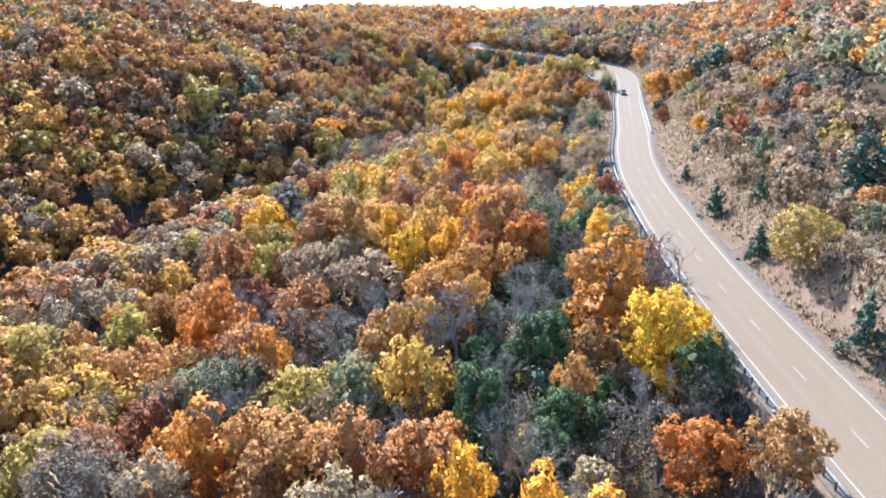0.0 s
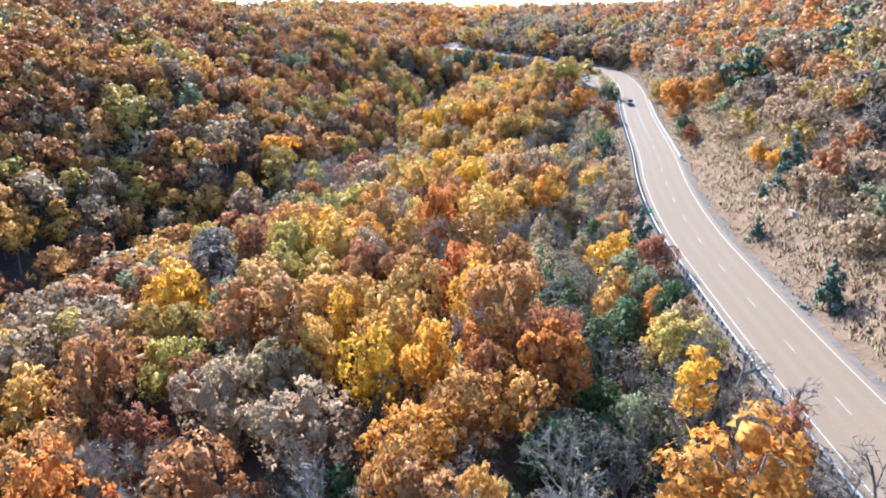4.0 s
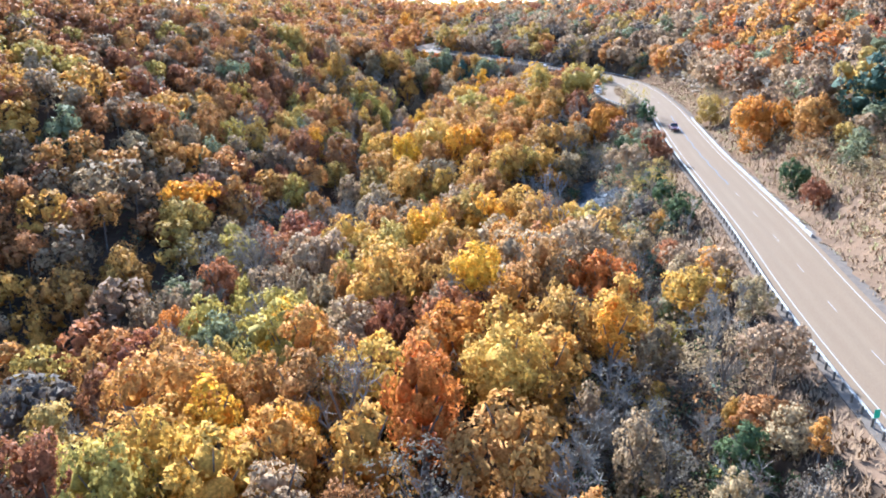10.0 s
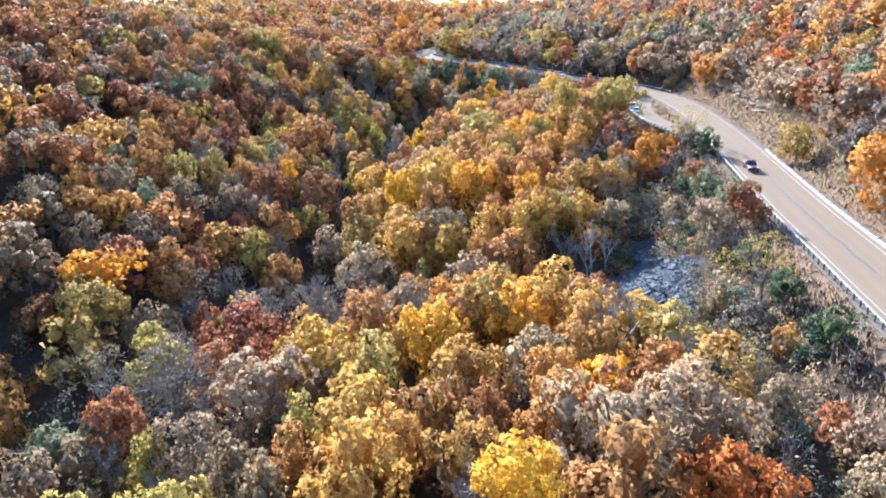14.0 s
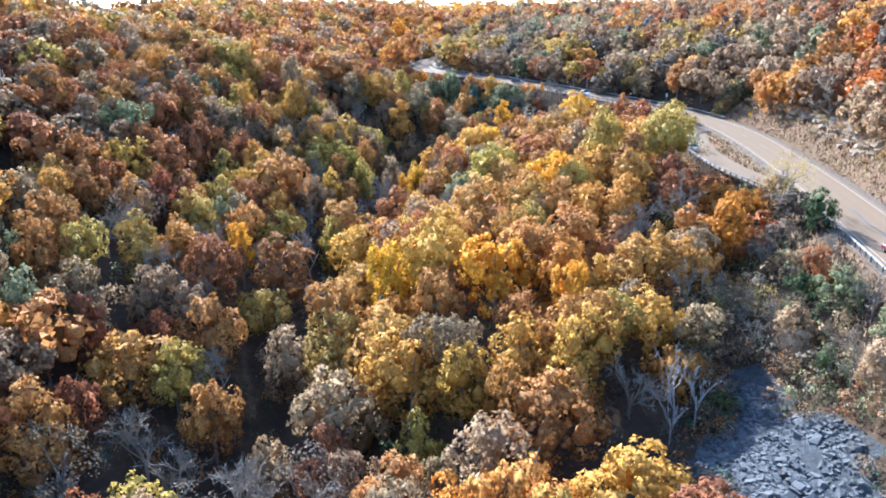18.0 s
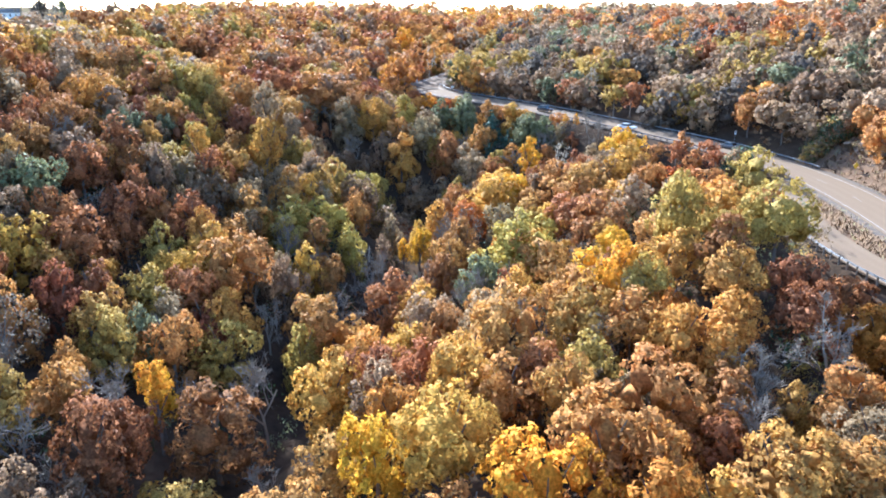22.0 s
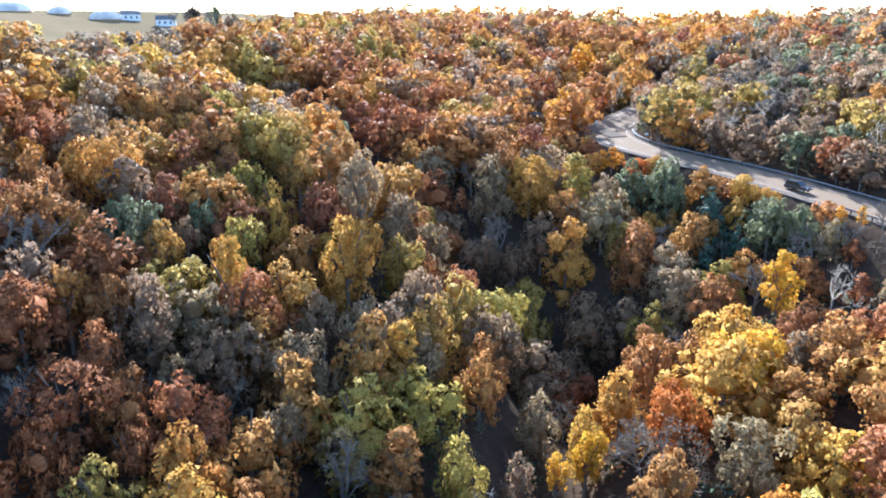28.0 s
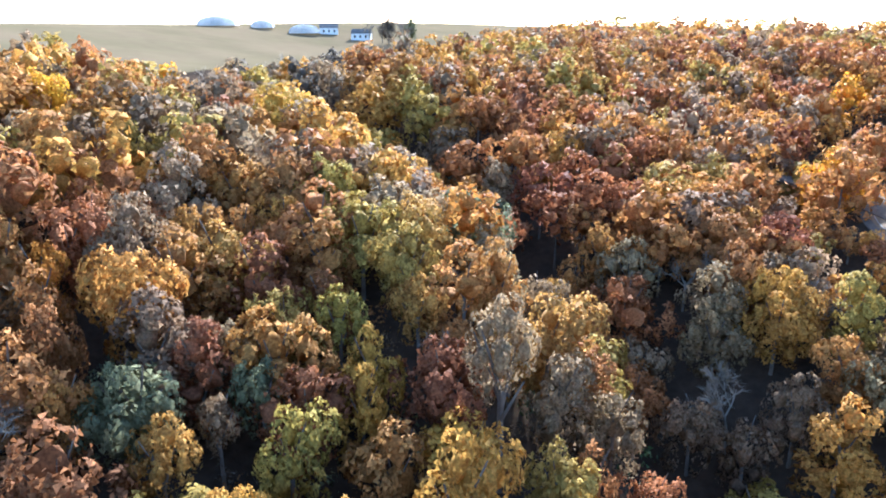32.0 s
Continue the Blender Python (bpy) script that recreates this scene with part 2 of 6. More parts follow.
def ground(x, y):
    """Height of the land, with the road's bench cut into it."""
    x, y = np.atleast_1d(np.asarray(x, float)), np.atleast_1d(np.asarray(y, float))
    u = np.clip((x - GRID_X[0]) / (GRID_X[1] - GRID_X[0]), 0, 7.999)
    v = np.clip((y - GRID_Y[0]) / (GRID_Y[1] - GRID_Y[0]), 0, 9.999)
    iu, iv = u.astype(int), v.astype(int)
    wu, wv = cubic(u - iu), cubic(v - iv)
    z = np.zeros(len(x))
    for a in range(4):
        for b in range(4):
            z += wv[a] * wu[b] * LAND[np.clip(iv + a - 1, 0, 10), np.clip(iu + b - 1, 0, 8)]
    out = np.maximum(np.maximum(GRID_X[0] - x, x - GRID_X[-1]), np.maximum(y - GRID_Y[-1], 0))
    far = smooth(0, 160, out)
    field = smooth(-150, -300, x) * smooth(380, 520, y)
    z = z * (1 - far) + (92.5 + 12.0 * field + 2 * np.sin(x / 170 + 1) + 1.5 * np.sin(y / 120)) * far
    for course, depth, width in GULLIES:
        dx, dy = x[:, None] - course[:, 0], y[:, None] - course[:, 1]
        z -= depth * np.exp(-np.min(dx * dx + dy * dy, axis=1) / width ** 2)
    for kx, ky, kh in KNOLLS:
        z += kh * np.exp(-((x - kx) ** 2 + (y - ky) ** 2) / 400)
    z += 0.8 * np.sin(x / 9 + y / 13) * np.sin(y / 11 - x / 17) * (1 - far)
    d, rz = road_side(x, y)
    # the bench: level under the road, a bank down on the left, a cut up on the right
    left, right = smooth(6.0, 15.0, -d), smooth(6.5, 13.0, d)
    w = np.where(d < 0, left, right)
    # the bank falls away steeply on the valley side
    z = np.where(d < 0, np.minimum(z, rz - 0.72 * np.clip(-d - 6.0, 0, 16) + 60 * smooth(20, 40, -d)), z)
    # the lay-by west of the road
    lay = smooth(13, 7, np.hypot((x - 74) * 1.0, (y - 355) * 0.45))
    w = w * (1 - lay)
    return (rz - 0.12) * (1 - w) + z * w


# ---- geometry helpers ----
def mesh_of(name, verts, quads=None, tris=None, mats=(), index=None, uv=None, flat=True, normals=None):
    """A mesh from arrays of corners, four-sided and three-sided faces."""
    verts = np.asarray(verts, np.float32)
    q = np.zeros((0, 4), np.int32) if quads is None else np.asarray(quads, np.int32)
    t = np.zeros((0, 3), np.int32) if tris is None else np.asarray(tris, np.int32)
    me = bpy.data.meshes.new(name)
    me.vertices.add(len(verts))
    me.vertices.foreach_set("co", verts.ravel())
    loops = np.concatenate([q.ravel(), t.ravel()]).astype(np.int32)
    me.loops.add(len(loops))
    me.loops.foreach_set("vertex_index", loops)
    me.polygons.add(len(q) + len(t))
    starts = np.concatenate([np.arange(len(q)) * 4, len(q) * 4 + np.arange(len(t)) * 3]).astype(np.int32)
    me.polygons.foreach_set("loop_start", starts)
    if index is not None:
        me.polygons.foreach_set("material_index", np.asarray(index, np.int32))
    for m in mats:
        me.materials.append(m)
    if uv is not None:
        layer = me.uv_layers.new(name="UVMap")
        layer.data.foreach_set("uv", np.asarray(uv, np.float32)[loops].ravel())
    me.update(calc_edges=True)
    me.polygons.foreach_set("use_smooth", np.full(len(q) + len(t), not flat))
    me.validate()
    if normals is not None:
        me.polygons.foreach_set("use_smooth", np.ones(len(q) + len(t), bool))
        me.normals_split_custom_set_from_vertices(np.asarray(normals, np.float32))
    return me


def empty(name, x, y, z, rz=0.0):
    ob = new(name)
    ob.empty_display_size = 0.5
    ob.matrix_world = pose(x, y, z, 0, 0, rz)
    return ob


def child(name, me, parent, m=None, label="", material=None):
    ob = new(name, me)
    ob.parent = parent
    if m is not None:
        ob.matrix_local = m
    if material is not None:
        ob.material_slots[0].link = "OBJECT"
        ob.material_slots[0].material = material
    if label:
        ob["label"] = label
    return ob


def bm_mesh(name, bm, mats):
    me = bpy.data.meshes.new(name)
    bm.to_mesh(me)
    bm.free()
    for m in mats if isinstance(mats, (list, tuple)) else [mats]:
        me.materials.append(m)
    return me


def box(bm, x0, x1, y0, y1, z0, z1, bevel=0.0):
    r = bmesh.ops.create_cube(bm, size=1, matrix=Matrix.LocRotScale(((x0 + x1) / 2, (y0 + y1) / 2, (z0 + z1) / 2), None, (x1 - x0, y1 - y0, z1 - z0)))
    if bevel:
        es = list({e for v in r["verts"] for e in v.link_edges})
        bmesh.ops.bevel(bm, geom=es, offset=bevel, segments=1, affect="EDGES")
    return r["verts"]


# ---- land ----
def axis(fine0, fine1, step, reach0, reach1):
    mid = np.arange(fine0, fine1 + step, step)
    lo = fine0 - np.cumsum(step * 1.22 ** np.arange(1, 60))
    hi = mid[-1] + np.cumsum(step * 1.22 ** np.arange(1, 60))
    return np.concatenate([lo[lo > reach0][::-1], mid, hi[hi < reach1]])


gx, gy = axis(-175, 205, 3.0, -2600, 2600), axis(-60, 640, 3.0, -1500, 3600)
GX, GY = np.meshgrid(gx, gy)
GZ = ground(GX.ravel(), GY.ravel())
nx, ny = len(gx), len(gy)
ids = np.arange(nx * ny).reshape(ny, nx)
gq = np.stack([ids[:-1, :-1], ids[:-1, 1:], ids[1:, 1:], ids[1:, :-1]], -1).reshape(-1, 4)
GRASS = solid("dry_grass", (0.21, 0.132, 0.08), (0.125, 0.082, 0.052), 0.25, 0.95, bump=0.08)
RUBBLE = solid("rubble", (0.045, 0.047, 0.05), (0.085, 0.085, 0.085), 1.5, 0.95, bump=0.15)
FIELD = solid("field_grass", (0.19, 0.138, 0.082), (0.14, 0.112, 0.06), 0.02, 0.95)
cxy = np.stack([GX.ravel(), GY.ravel()], 1)[gq].mean(1)
rd, _ = road_side(cxy[:, 0], cxy[:, 1])
# woodland floor everywhere else: litter with the trees' shade in its colour
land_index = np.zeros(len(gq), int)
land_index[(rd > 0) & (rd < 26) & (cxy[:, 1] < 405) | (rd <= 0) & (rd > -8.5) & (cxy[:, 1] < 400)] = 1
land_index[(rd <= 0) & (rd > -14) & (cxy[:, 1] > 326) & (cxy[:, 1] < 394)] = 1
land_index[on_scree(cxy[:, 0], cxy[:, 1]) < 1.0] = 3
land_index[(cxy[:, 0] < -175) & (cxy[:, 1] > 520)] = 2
tagged(new("ground", mesh_of("ground", np.stack([GX.ravel(), GY.ravel(), GZ], 1), gq, mats=[SHADED_LITTER, GRASS, FIELD, RUBBLE], index=land_index, flat=False)),
       "wooded hills and ravines covered in brown leaf litter, darkened for tree shade, and dry grass", "ground", kind="structure")


# ---- road ----
def asphalt_material():
    m, n, l = nodes_of("worn_asphalt")
    b = n["Principled BSDF"]
    uv = n.new("ShaderNodeUVMap")
    sep = n.new("ShaderNodeSeparateXYZ")
    l.new(uv.outputs["UV"], sep.inputs[0])
    # wheel paths: paler bands along each lane
    w = n.new("ShaderNodeMath")
    w.operation = "SINE"
    k = n.new("ShaderNodeMath")
    k.operation = "MULTIPLY_ADD"
    k.inputs[1].default_value, k.inputs[2].default_value = 3.3, 0.4
    l.new(sep.outputs["X"], k.inputs[0])
    l.new(k.outputs[0], w.inputs[0])
    bands = n.new("ShaderNodeMapRange")
    bands.inputs["From Min"].default_value, bands.inputs["From Max"].default_value = -1, 1
    l.new(w.outputs[0], bands.inputs["Value"])
    fine = noise_fac(n, l, 9.0, 6.0, 0.3, 0.7)
    broad = noise_fac(n, l, 0.5, 4.0, 0.35, 0.68, coords="UV", stretch=(1.0, 0.12, 1.0))
    c = mix_colour(n, l, bands.outputs["Result"], (0.183, 0.122, 0.071), (0.203, 0.136, 0.079))
    c = mix_colour(n, l, broad, c, (0.187, 0.121, 0.069))
    c = mix_colour(n, l, 0.25, c, mix_colour(n, l, fine, (0.1, 0.08, 0.06), (0.25, 0.195, 0.145)))
    l.new(c, b.inputs["Base Color"])
    b.inputs["Roughness"].default_value = 0.95
    b.inputs["Specular IOR Level"].default_value = 0.05
    bp = n.new("ShaderNodeBump")
    bp.inputs["Strength"].default_value, bp.inputs["Distance"].default_value = 0.3, 0.01
    l.new(fine, bp.inputs["Height"])
    l.new(bp.outputs["Normal"], b.inputs["Normal"])
    return m


ASPHALT = asphalt_material()
PAINT = solid("road_paint", (0.27, 0.24, 0.21), (0.35, 0.32, 0.28), 1.5, 0.75)
DARK_SEAL = solid("crack_seal", (0.05, 0.045, 0.042), (0.09, 0.08, 0.075), 2.0, 0.6)
WORN_PAINT = solid("worn_paint", (0.23, 0.19, 0.155), (0.29, 0.25, 0.21), 1.5, 0.8)
GRAVEL = solid("gravel", (0.18, 0.142, 0.108), (0.125, 0.1, 0.08), 1.2, 0.95, bump=0.03)


def ribbon(line, offset0, offset1, lift, thick=0.0):
    """A strip along a line between two sideways offsets, with corners and UVs (across, along)."""
    p = np.asarray(line)
    t = np.gradient(p[:, :2], axis=0)
    t /= np.linalg.norm(t, axis=1)[:, None]
    nrm = np.stack([t[:, 1], -t[:, 0]], 1)
    s = np.concatenate([[0], np.cumsum(np.linalg.norm(np.diff(p[:, :2], axis=0), axis=1))])
    rows = [(offset0, lift), (offset1, lift)] if not thick else [(offset0, lift - thick), (offset0, lift), (offset1, lift), (offset1, lift - thick)]
    v, uv = [], []
    for o, h in rows:
        v.append(np.c_[p[:, :2] + nrm * np.asarray(o).reshape(-1, 1), p[:, 2] + h])
        uv.append(np.c_[np.broadcast_to(o, len(p)), s])
    k, m = len(p), len(rows)
    i = np.arange(k - 1)
    q = [np.stack([i + a * k, i + (a + 1) * k, i + 1 + (a + 1) * k, i + 1 + a * k], 1) for a in range(m - 1)]
    if thick:
        q.append(np.array([[0, k, 2 * k, 3 * k], [k - 1, 4 * k - 1, 3 * k - 1, 2 * k - 1]]))
    return np.concatenate(v), np.concatenate(q), np.concatenate(uv)


def strip(name, line, a, b, lift, mat, thick=0.0):
    v, q, uv = ribbon(line, a, b, lift, thick)
    return mesh_of(name, v, q, mats=[mat], uv=uv)


FINE = spline(ROAD, 1.0)
road = tagged(new("road", strip("road", FINE, -4.75, 4.75, 0.0, ASPHALT, 0.3)), "worn pale asphalt two-lane road curving along the hillside", "road", kind="structure")
child("shoulder", strip("shoulder", FINE, -6.2, -4.75, -0.03, GRAVEL, 0.2), road, label="narrow gravel shoulder beside the guardrail")
child("shoulder", strip("shoulder", FINE, 4.75, 6.3, -0.03, GRAVEL, 0.2), road, label="narrow gravel shoulder below the bank")
child("edge_line", strip("edge_line", FINE, -4.04, -3.92, 0.004, PAINT), road, label="white painted edge line")
child("edge_line", strip("edge_line", FINE, 3.92, 4.04, 0.004, PAINT), road, label="white painted edge line")
dash_at = np.arange(20, len(FINE) - 10, 12)
for i in dash_at:
    if FINE[i, 1] < 236 or FINE[i, 1] > 330:
        child("centre_dash", strip("centre_dash", FINE[i:i + 4], -0.05, 0.05, 0.005, WORN_PAINT), road)
k0 = int(np.argmin(abs(FINE[:, 1] - 242)))
k1 = int(np.argmin(abs(FINE[:k0 + 110, 1] - 318)))
wob = 0.12 * np.sin(np.arange(k1 - k0) * 0.7)
child("crack_seal", strip("crack_seal", FINE[k0:k1], -0.16 + wob, 0.16 + wob, 0.006, DARK_SEAL), road, label="dark sealed crack along the middle of the road")

# lay-by and its grass island
LAYBY = spline([(73.5, 326, 56.9), (72.2, 336, 57.4), (71.2, 346, 57.9), (71.5, 356, 58.4), (73, 366, 58.9), (76.5, 377, 59.5), (81, 388, 60.1)], 1.0)
tagged(new("lay_by", strip("lay_by", LAYBY, -3.0, 3.0, -0.02, ASPHALT, 0.25)), "pale gravelly lay-by looping off the road", "lay-by", kind="structure")


# ---- trees: prototypes ----


def ico(level):
    bm = bmesh.new()
    bmesh.ops.create_icosphere(bm, subdivisions=level, radius=1)
    v = np.array([p.co[:] for p in bm.verts])
    f = np.array([[p.index for p in q.verts] for q in bm.faces])
    bm.free()
    return v, f


ICO0, ICO1 = ico(1), ico(2)


def leaf_sprays(points, normals, outward, size, r, spread=0.7):
    """Small three-cornered leaf sprays at the points, turned at random about the outward direction, shaded as one soft mass."""
    n = len(points)
    nn = normals + r.normal(0, spread * 0.5, (n, 3))
    nn /= np.linalg.norm(nn, axis=1)[:, None]
    a = np.cross(nn, r.normal(0, 1, (n, 3)))
    a /= np.linalg.norm(a, axis=1)[:, None]
    b = np.cross(nn, a)
    s = size * r.uniform(0.6, 1.35, (n, 1))
    k = r.uniform(0.55, 1.0, (n, 1))
    v = np.stack([points + a * s, points - a * s * 0.55 + b * s * k, points - a * s * 0.6 - b * s * k * 0.9], 1).reshape(-1, 3)
    soft = outward + r.normal(0, 0.3, (n, 3))
    soft /= np.linalg.norm(soft, axis=1)[:, None]
    return v, np.arange(3 * n).reshape(n, 3), np.repeat(soft, 3, axis=0)


def dome_crown(seed, bumps, leaves, size, shape="oak", level=1):
    """A closed, uneven crown one unit wide in radius: several masses covered with small billows, and leaf sprays that stand out
    from the billows. Returns corners, quads, triangles and soft normals."""
    r = np.random.default_rng(seed)
    c, rad = [], []
    if shape == "oak":
        # a leaning top, a ring of unlike limbs round it, and a skirt below
        lean, turn, k = r.uniform(0, 6.28), r.uniform(0, 6.28), int(r.integers(5, 8))
        for i in range(int(r.integers(1, 4))):
            a = lean + 2.2 * i
            c.append((0.24 * i * math.cos(a), 0.24 * i * math.sin(a), r.uniform(0.2, 0.5)))
            rad.append(r.uniform(0.26, 0.42))
        for i in range(k):
            a = turn + 6.283 * i / k + r.uniform(-0.35, 0.35)
            o = r.uniform(0.38, 0.74)
            c.append((o * math.cos(a), o * math.sin(a), r.uniform(-0.3, 0.28)))
            rad.append(r.uniform(0.22, 0.4))
        for i in range(3):
            a = turn + 0.5 + 2.1 * i
            c.append((0.4 * math.cos(a), 0.4 * math.sin(a), r.uniform(-0.75, -0.4)))
            rad.append(r.uniform(0.25, 0.38))
        c.append((0, 0, -0.05))
        rad.append(0.45)
    elif shape == "round":
        c, rad = [(0, 0, 0.05)], [0.66]
        for i in range(7):
            a = 0.9 * i + r.uniform(-0.2, 0.2)
            c.append((0.46 * math.cos(a), 0.46 * math.sin(a), r.uniform(-0.35, 0.12)))
            rad.append(r.uniform(0.33, 0.46))
    else:
        for i, h in enumerate((-0.9, -0.6, -0.3, 0.0, 0.3, 0.6, 0.95)):
            a = 2.3 * i + r.uniform(0, 1)
            o = r.uniform(0.15, 0.42) * (1.1 - 0.6 * max(h, 0))
            c.append((o * math.cos(a), o * math.sin(a), h))
            rad.append((0.4, 0.46, 0.5, 0.5, 0.44, 0.38, 0.3)[i] * r.uniform(0.85, 1.12))
    c, rad = np.array(c, float), np.array(rad)
    # billows, most of them on the upper and outer sides of the masses
    per = r.choice(len(c), bumps * 3, p=rad ** 2 / (rad ** 2).sum())
    d = r.normal(0, 1, (bumps * 3, 3)) + c[per] * 0.9
    d[:, 2] += 0.3
    d /= np.linalg.norm(d, axis=1)[:, None]
    bc = c[per] + d * (rad[per] * r.uniform(0.84, 1.12, bumps * 3))[:, None]
    br = r.uniform(0.07, 0.19, bumps * 3) * (80 / bumps) ** 0.33
    buried = (np.linalg.norm(bc[:, None] - c[None], axis=2) < rad * 0.8).any(1)
    keep = np.flatnonzero(~buried)[:bumps]
    bc, br, d = bc[keep], br[keep], d[keep]
    # leaf sprays over the billows and, fewer, over the masses between them
    n = leaves * 3
    w = r.choice(len(bc), n, p=br ** 2 / (br ** 2).sum())
    e = r.normal(0, 1, (n, 3)) + d[w] * 0.7
    e[:, 2] += 0.2
    e /= np.linalg.norm(e, axis=1)[:, None]
    pts = bc[w] + e * (br[w] * (0.72 + 0.62 * r.random(n) ** 1.6))[:, None]
    way = e * 0.7 + d[w] * 0.5
    m = leaves // 2
    w = r.choice(len(c), m, p=rad ** 2 / (rad ** 2).sum())
    f = r.normal(0, 1, (m, 3)) + c[w] * 0.6
    f /= np.linalg.norm(f, axis=1)[:, None]
    pts = np.concatenate([c[w] + f * (rad[w] * r.uniform(0.88, 1.06, m))[:, None], pts])
    way = np.concatenate([f, way])
    inside = (np.linalg.norm(pts[:, None] - bc[None], axis=2) < br * 0.66).any(1) | (np.linalg.norm(pts[:, None] - c[None], axis=2) < rad * 0.86).any(1)
    inside |= (pts[:, 2] < -0.45) & (r.random(len(pts)) < 0.4)
    pts, way = pts[~inside], way[~inside]
    pick = r.permutation(len(pts))[:leaves]
    pts, way = pts[pick], way[pick]
    v, t, nn = leaf_sprays(pts, way, way + pts * 0.25, size, r, 1.0)
    # the shaded inside of the crown
    iv, it = ICO1 if level else ICO0
    vs, ts, ns = [v], [t], [nn]
    base = len(v)
    for p, q in zip(c, rad):
        if q < (0.3 if leaves > 300 else 0.36):
            continue
        vs.append(iv * (q * r.uniform(0.4, 0.78, len(iv)))[:, None] + p)
        ts.append(it + base)
        ns.append(iv + r.normal(0, 0.45, iv.shape))
        base += len(iv)
    return np.concatenate(vs), np.zeros((0, 4), int), np.concatenate(ts), np.concatenate(ns)


def loose_crown(seed, lobes, clumps, leaves, size, shape="oak", core=6, loose=0.0):
    """An open crown one unit wide in radius: lobes of scattered leafy clumps. Returns corners, quads, triangles and soft normals."""
    r = np.random.default_rng(seed)
    c, rad = [], []
    swell = r.uniform(0.78, 1.15, 7)
    for i in range(lobes):
        th = 2.39996 * i + r.uniform(-0.5, 0.5)
        if shape == "oak":
            h = 1 - 1.5 * (i + 0.5) / lobes
            ring = math.sqrt(max(0.05, 1 - h * h)) if h > 0 else 1.0 + 0.3 * h
            k = r.uniform(0.5, 0.75) * swell[int(th / (2 * math.pi) * 7) % 7]
            c.append((ring * k * math.cos(th), ring * k * math.sin(th), h * 0.66 * r.uniform(0.75, 1.2)))
            rad.append(r.uniform(0.27, 0.45))
        elif shape == "tall":
            h = 1 - 2 * (i + 0.5) / lobes
            ring = math.sqrt(max(0.03, 1 - h * h)) * r.uniform(0.4, 0.65)
            c.append((ring * math.cos(th), ring * math.sin(th), h * 1.1))
            rad.append(r.uniform(0.3, 0.45))
        else:
            h = (i + 0.5) / lobes
            ring = (1 - h) * r.uniform(0.5, 0.8)
            c.append((ring * math.cos(th), ring * math.sin(th), -0.9 + 2.5 * h))
            rad.append(0.12 + 0.3 * (1 - h))
    c, rad = np.array(c), np.array(rad)
    # clumps over the lobes, most of them on the upper and outer sides
    per = r.choice(lobes, clumps, p=rad ** 2 / (rad ** 2).sum())
    d = r.normal(0, 1, (clumps, 3))
    d[:, 2] += 0.45
    d += c[per] * 0.8
    d /= np.linalg.norm(d, axis=1)[:, None]
    cc = c[per] + d * (rad[per] * r.uniform(0.82, 1.06, clumps))[:, None]
    cr = r.uniform(0.075, 0.165, clumps) * (1 + loose) * (90 / clumps) ** 0.35
    hidden = np.zeros(clumps, bool)
    for i in range(lobes):
        hidden |= np.linalg.norm(cc - c[i], axis=1) < rad[i] * 0.72
    cc, cr, d = cc[~hidden], cr[~hidden], d[~hidden]
    which = r.choice(len(cc), leaves, p=cr ** 2 / (cr ** 2).sum())
    e = r.normal(0, 1, (leaves, 3)) + d[which] * 0.9
    e[:, 2] += 0.3
    e /= np.linalg.norm(e, axis=1)[:, None]
    pts = cc[which] + e * (cr[which] * r.uniform(0.68, 1.1 + loose, leaves))[:, None]
    v, t, n = leaf_sprays(pts, e * 0.8 + d[which] * 0.5, e * 0.9 + d[which] * 0.5 + pts * 0.25, size, r)
    if core:
        # inner foliage that closes the crown
        w = r.choice(lobes, core, p=rad ** 2 / (rad ** 2).sum())
        f = r.normal(0, 1, (core, 3)) + c[w] * 0.9
        f[:, 2] += 0.3
        f /= np.linalg.norm(f, axis=1)[:, None]
        iv, it, im = leaf_sprays(c[w] * 0.95 + f * (rad[w] * r.uniform(0.45, 0.72, core))[:, None], f, f, size * 2.0, r)
        t, n = np.concatenate([t, it + len(v)]), np.concatenate([n, im])
        v = np.concatenate([v, iv])
    return v, np.zeros((0, 4), int), t, n


def tube(p0, p1, r0, r1, sides=4):
    d = np.asarray(p1) - p0
    d = d / np.linalg.norm(d)
    a = np.cross(d, (0.3, 0.9, 0.2))
    a /= np.linalg.norm(a)
    b = np.cross(d, a)
    th = np.arange(sides) * 2 * math.pi / sides
    ring = np.cos(th)[:, None] * a + np.sin(th)[:, None] * b
    v = np.concatenate([p0 + ring * r0, p1 + ring * r1])
    i = np.arange(sides)
    q = np.stack([i, (i + 1) % sides, (i + 1) % sides + sides, i + sides], 1)
    return v, q


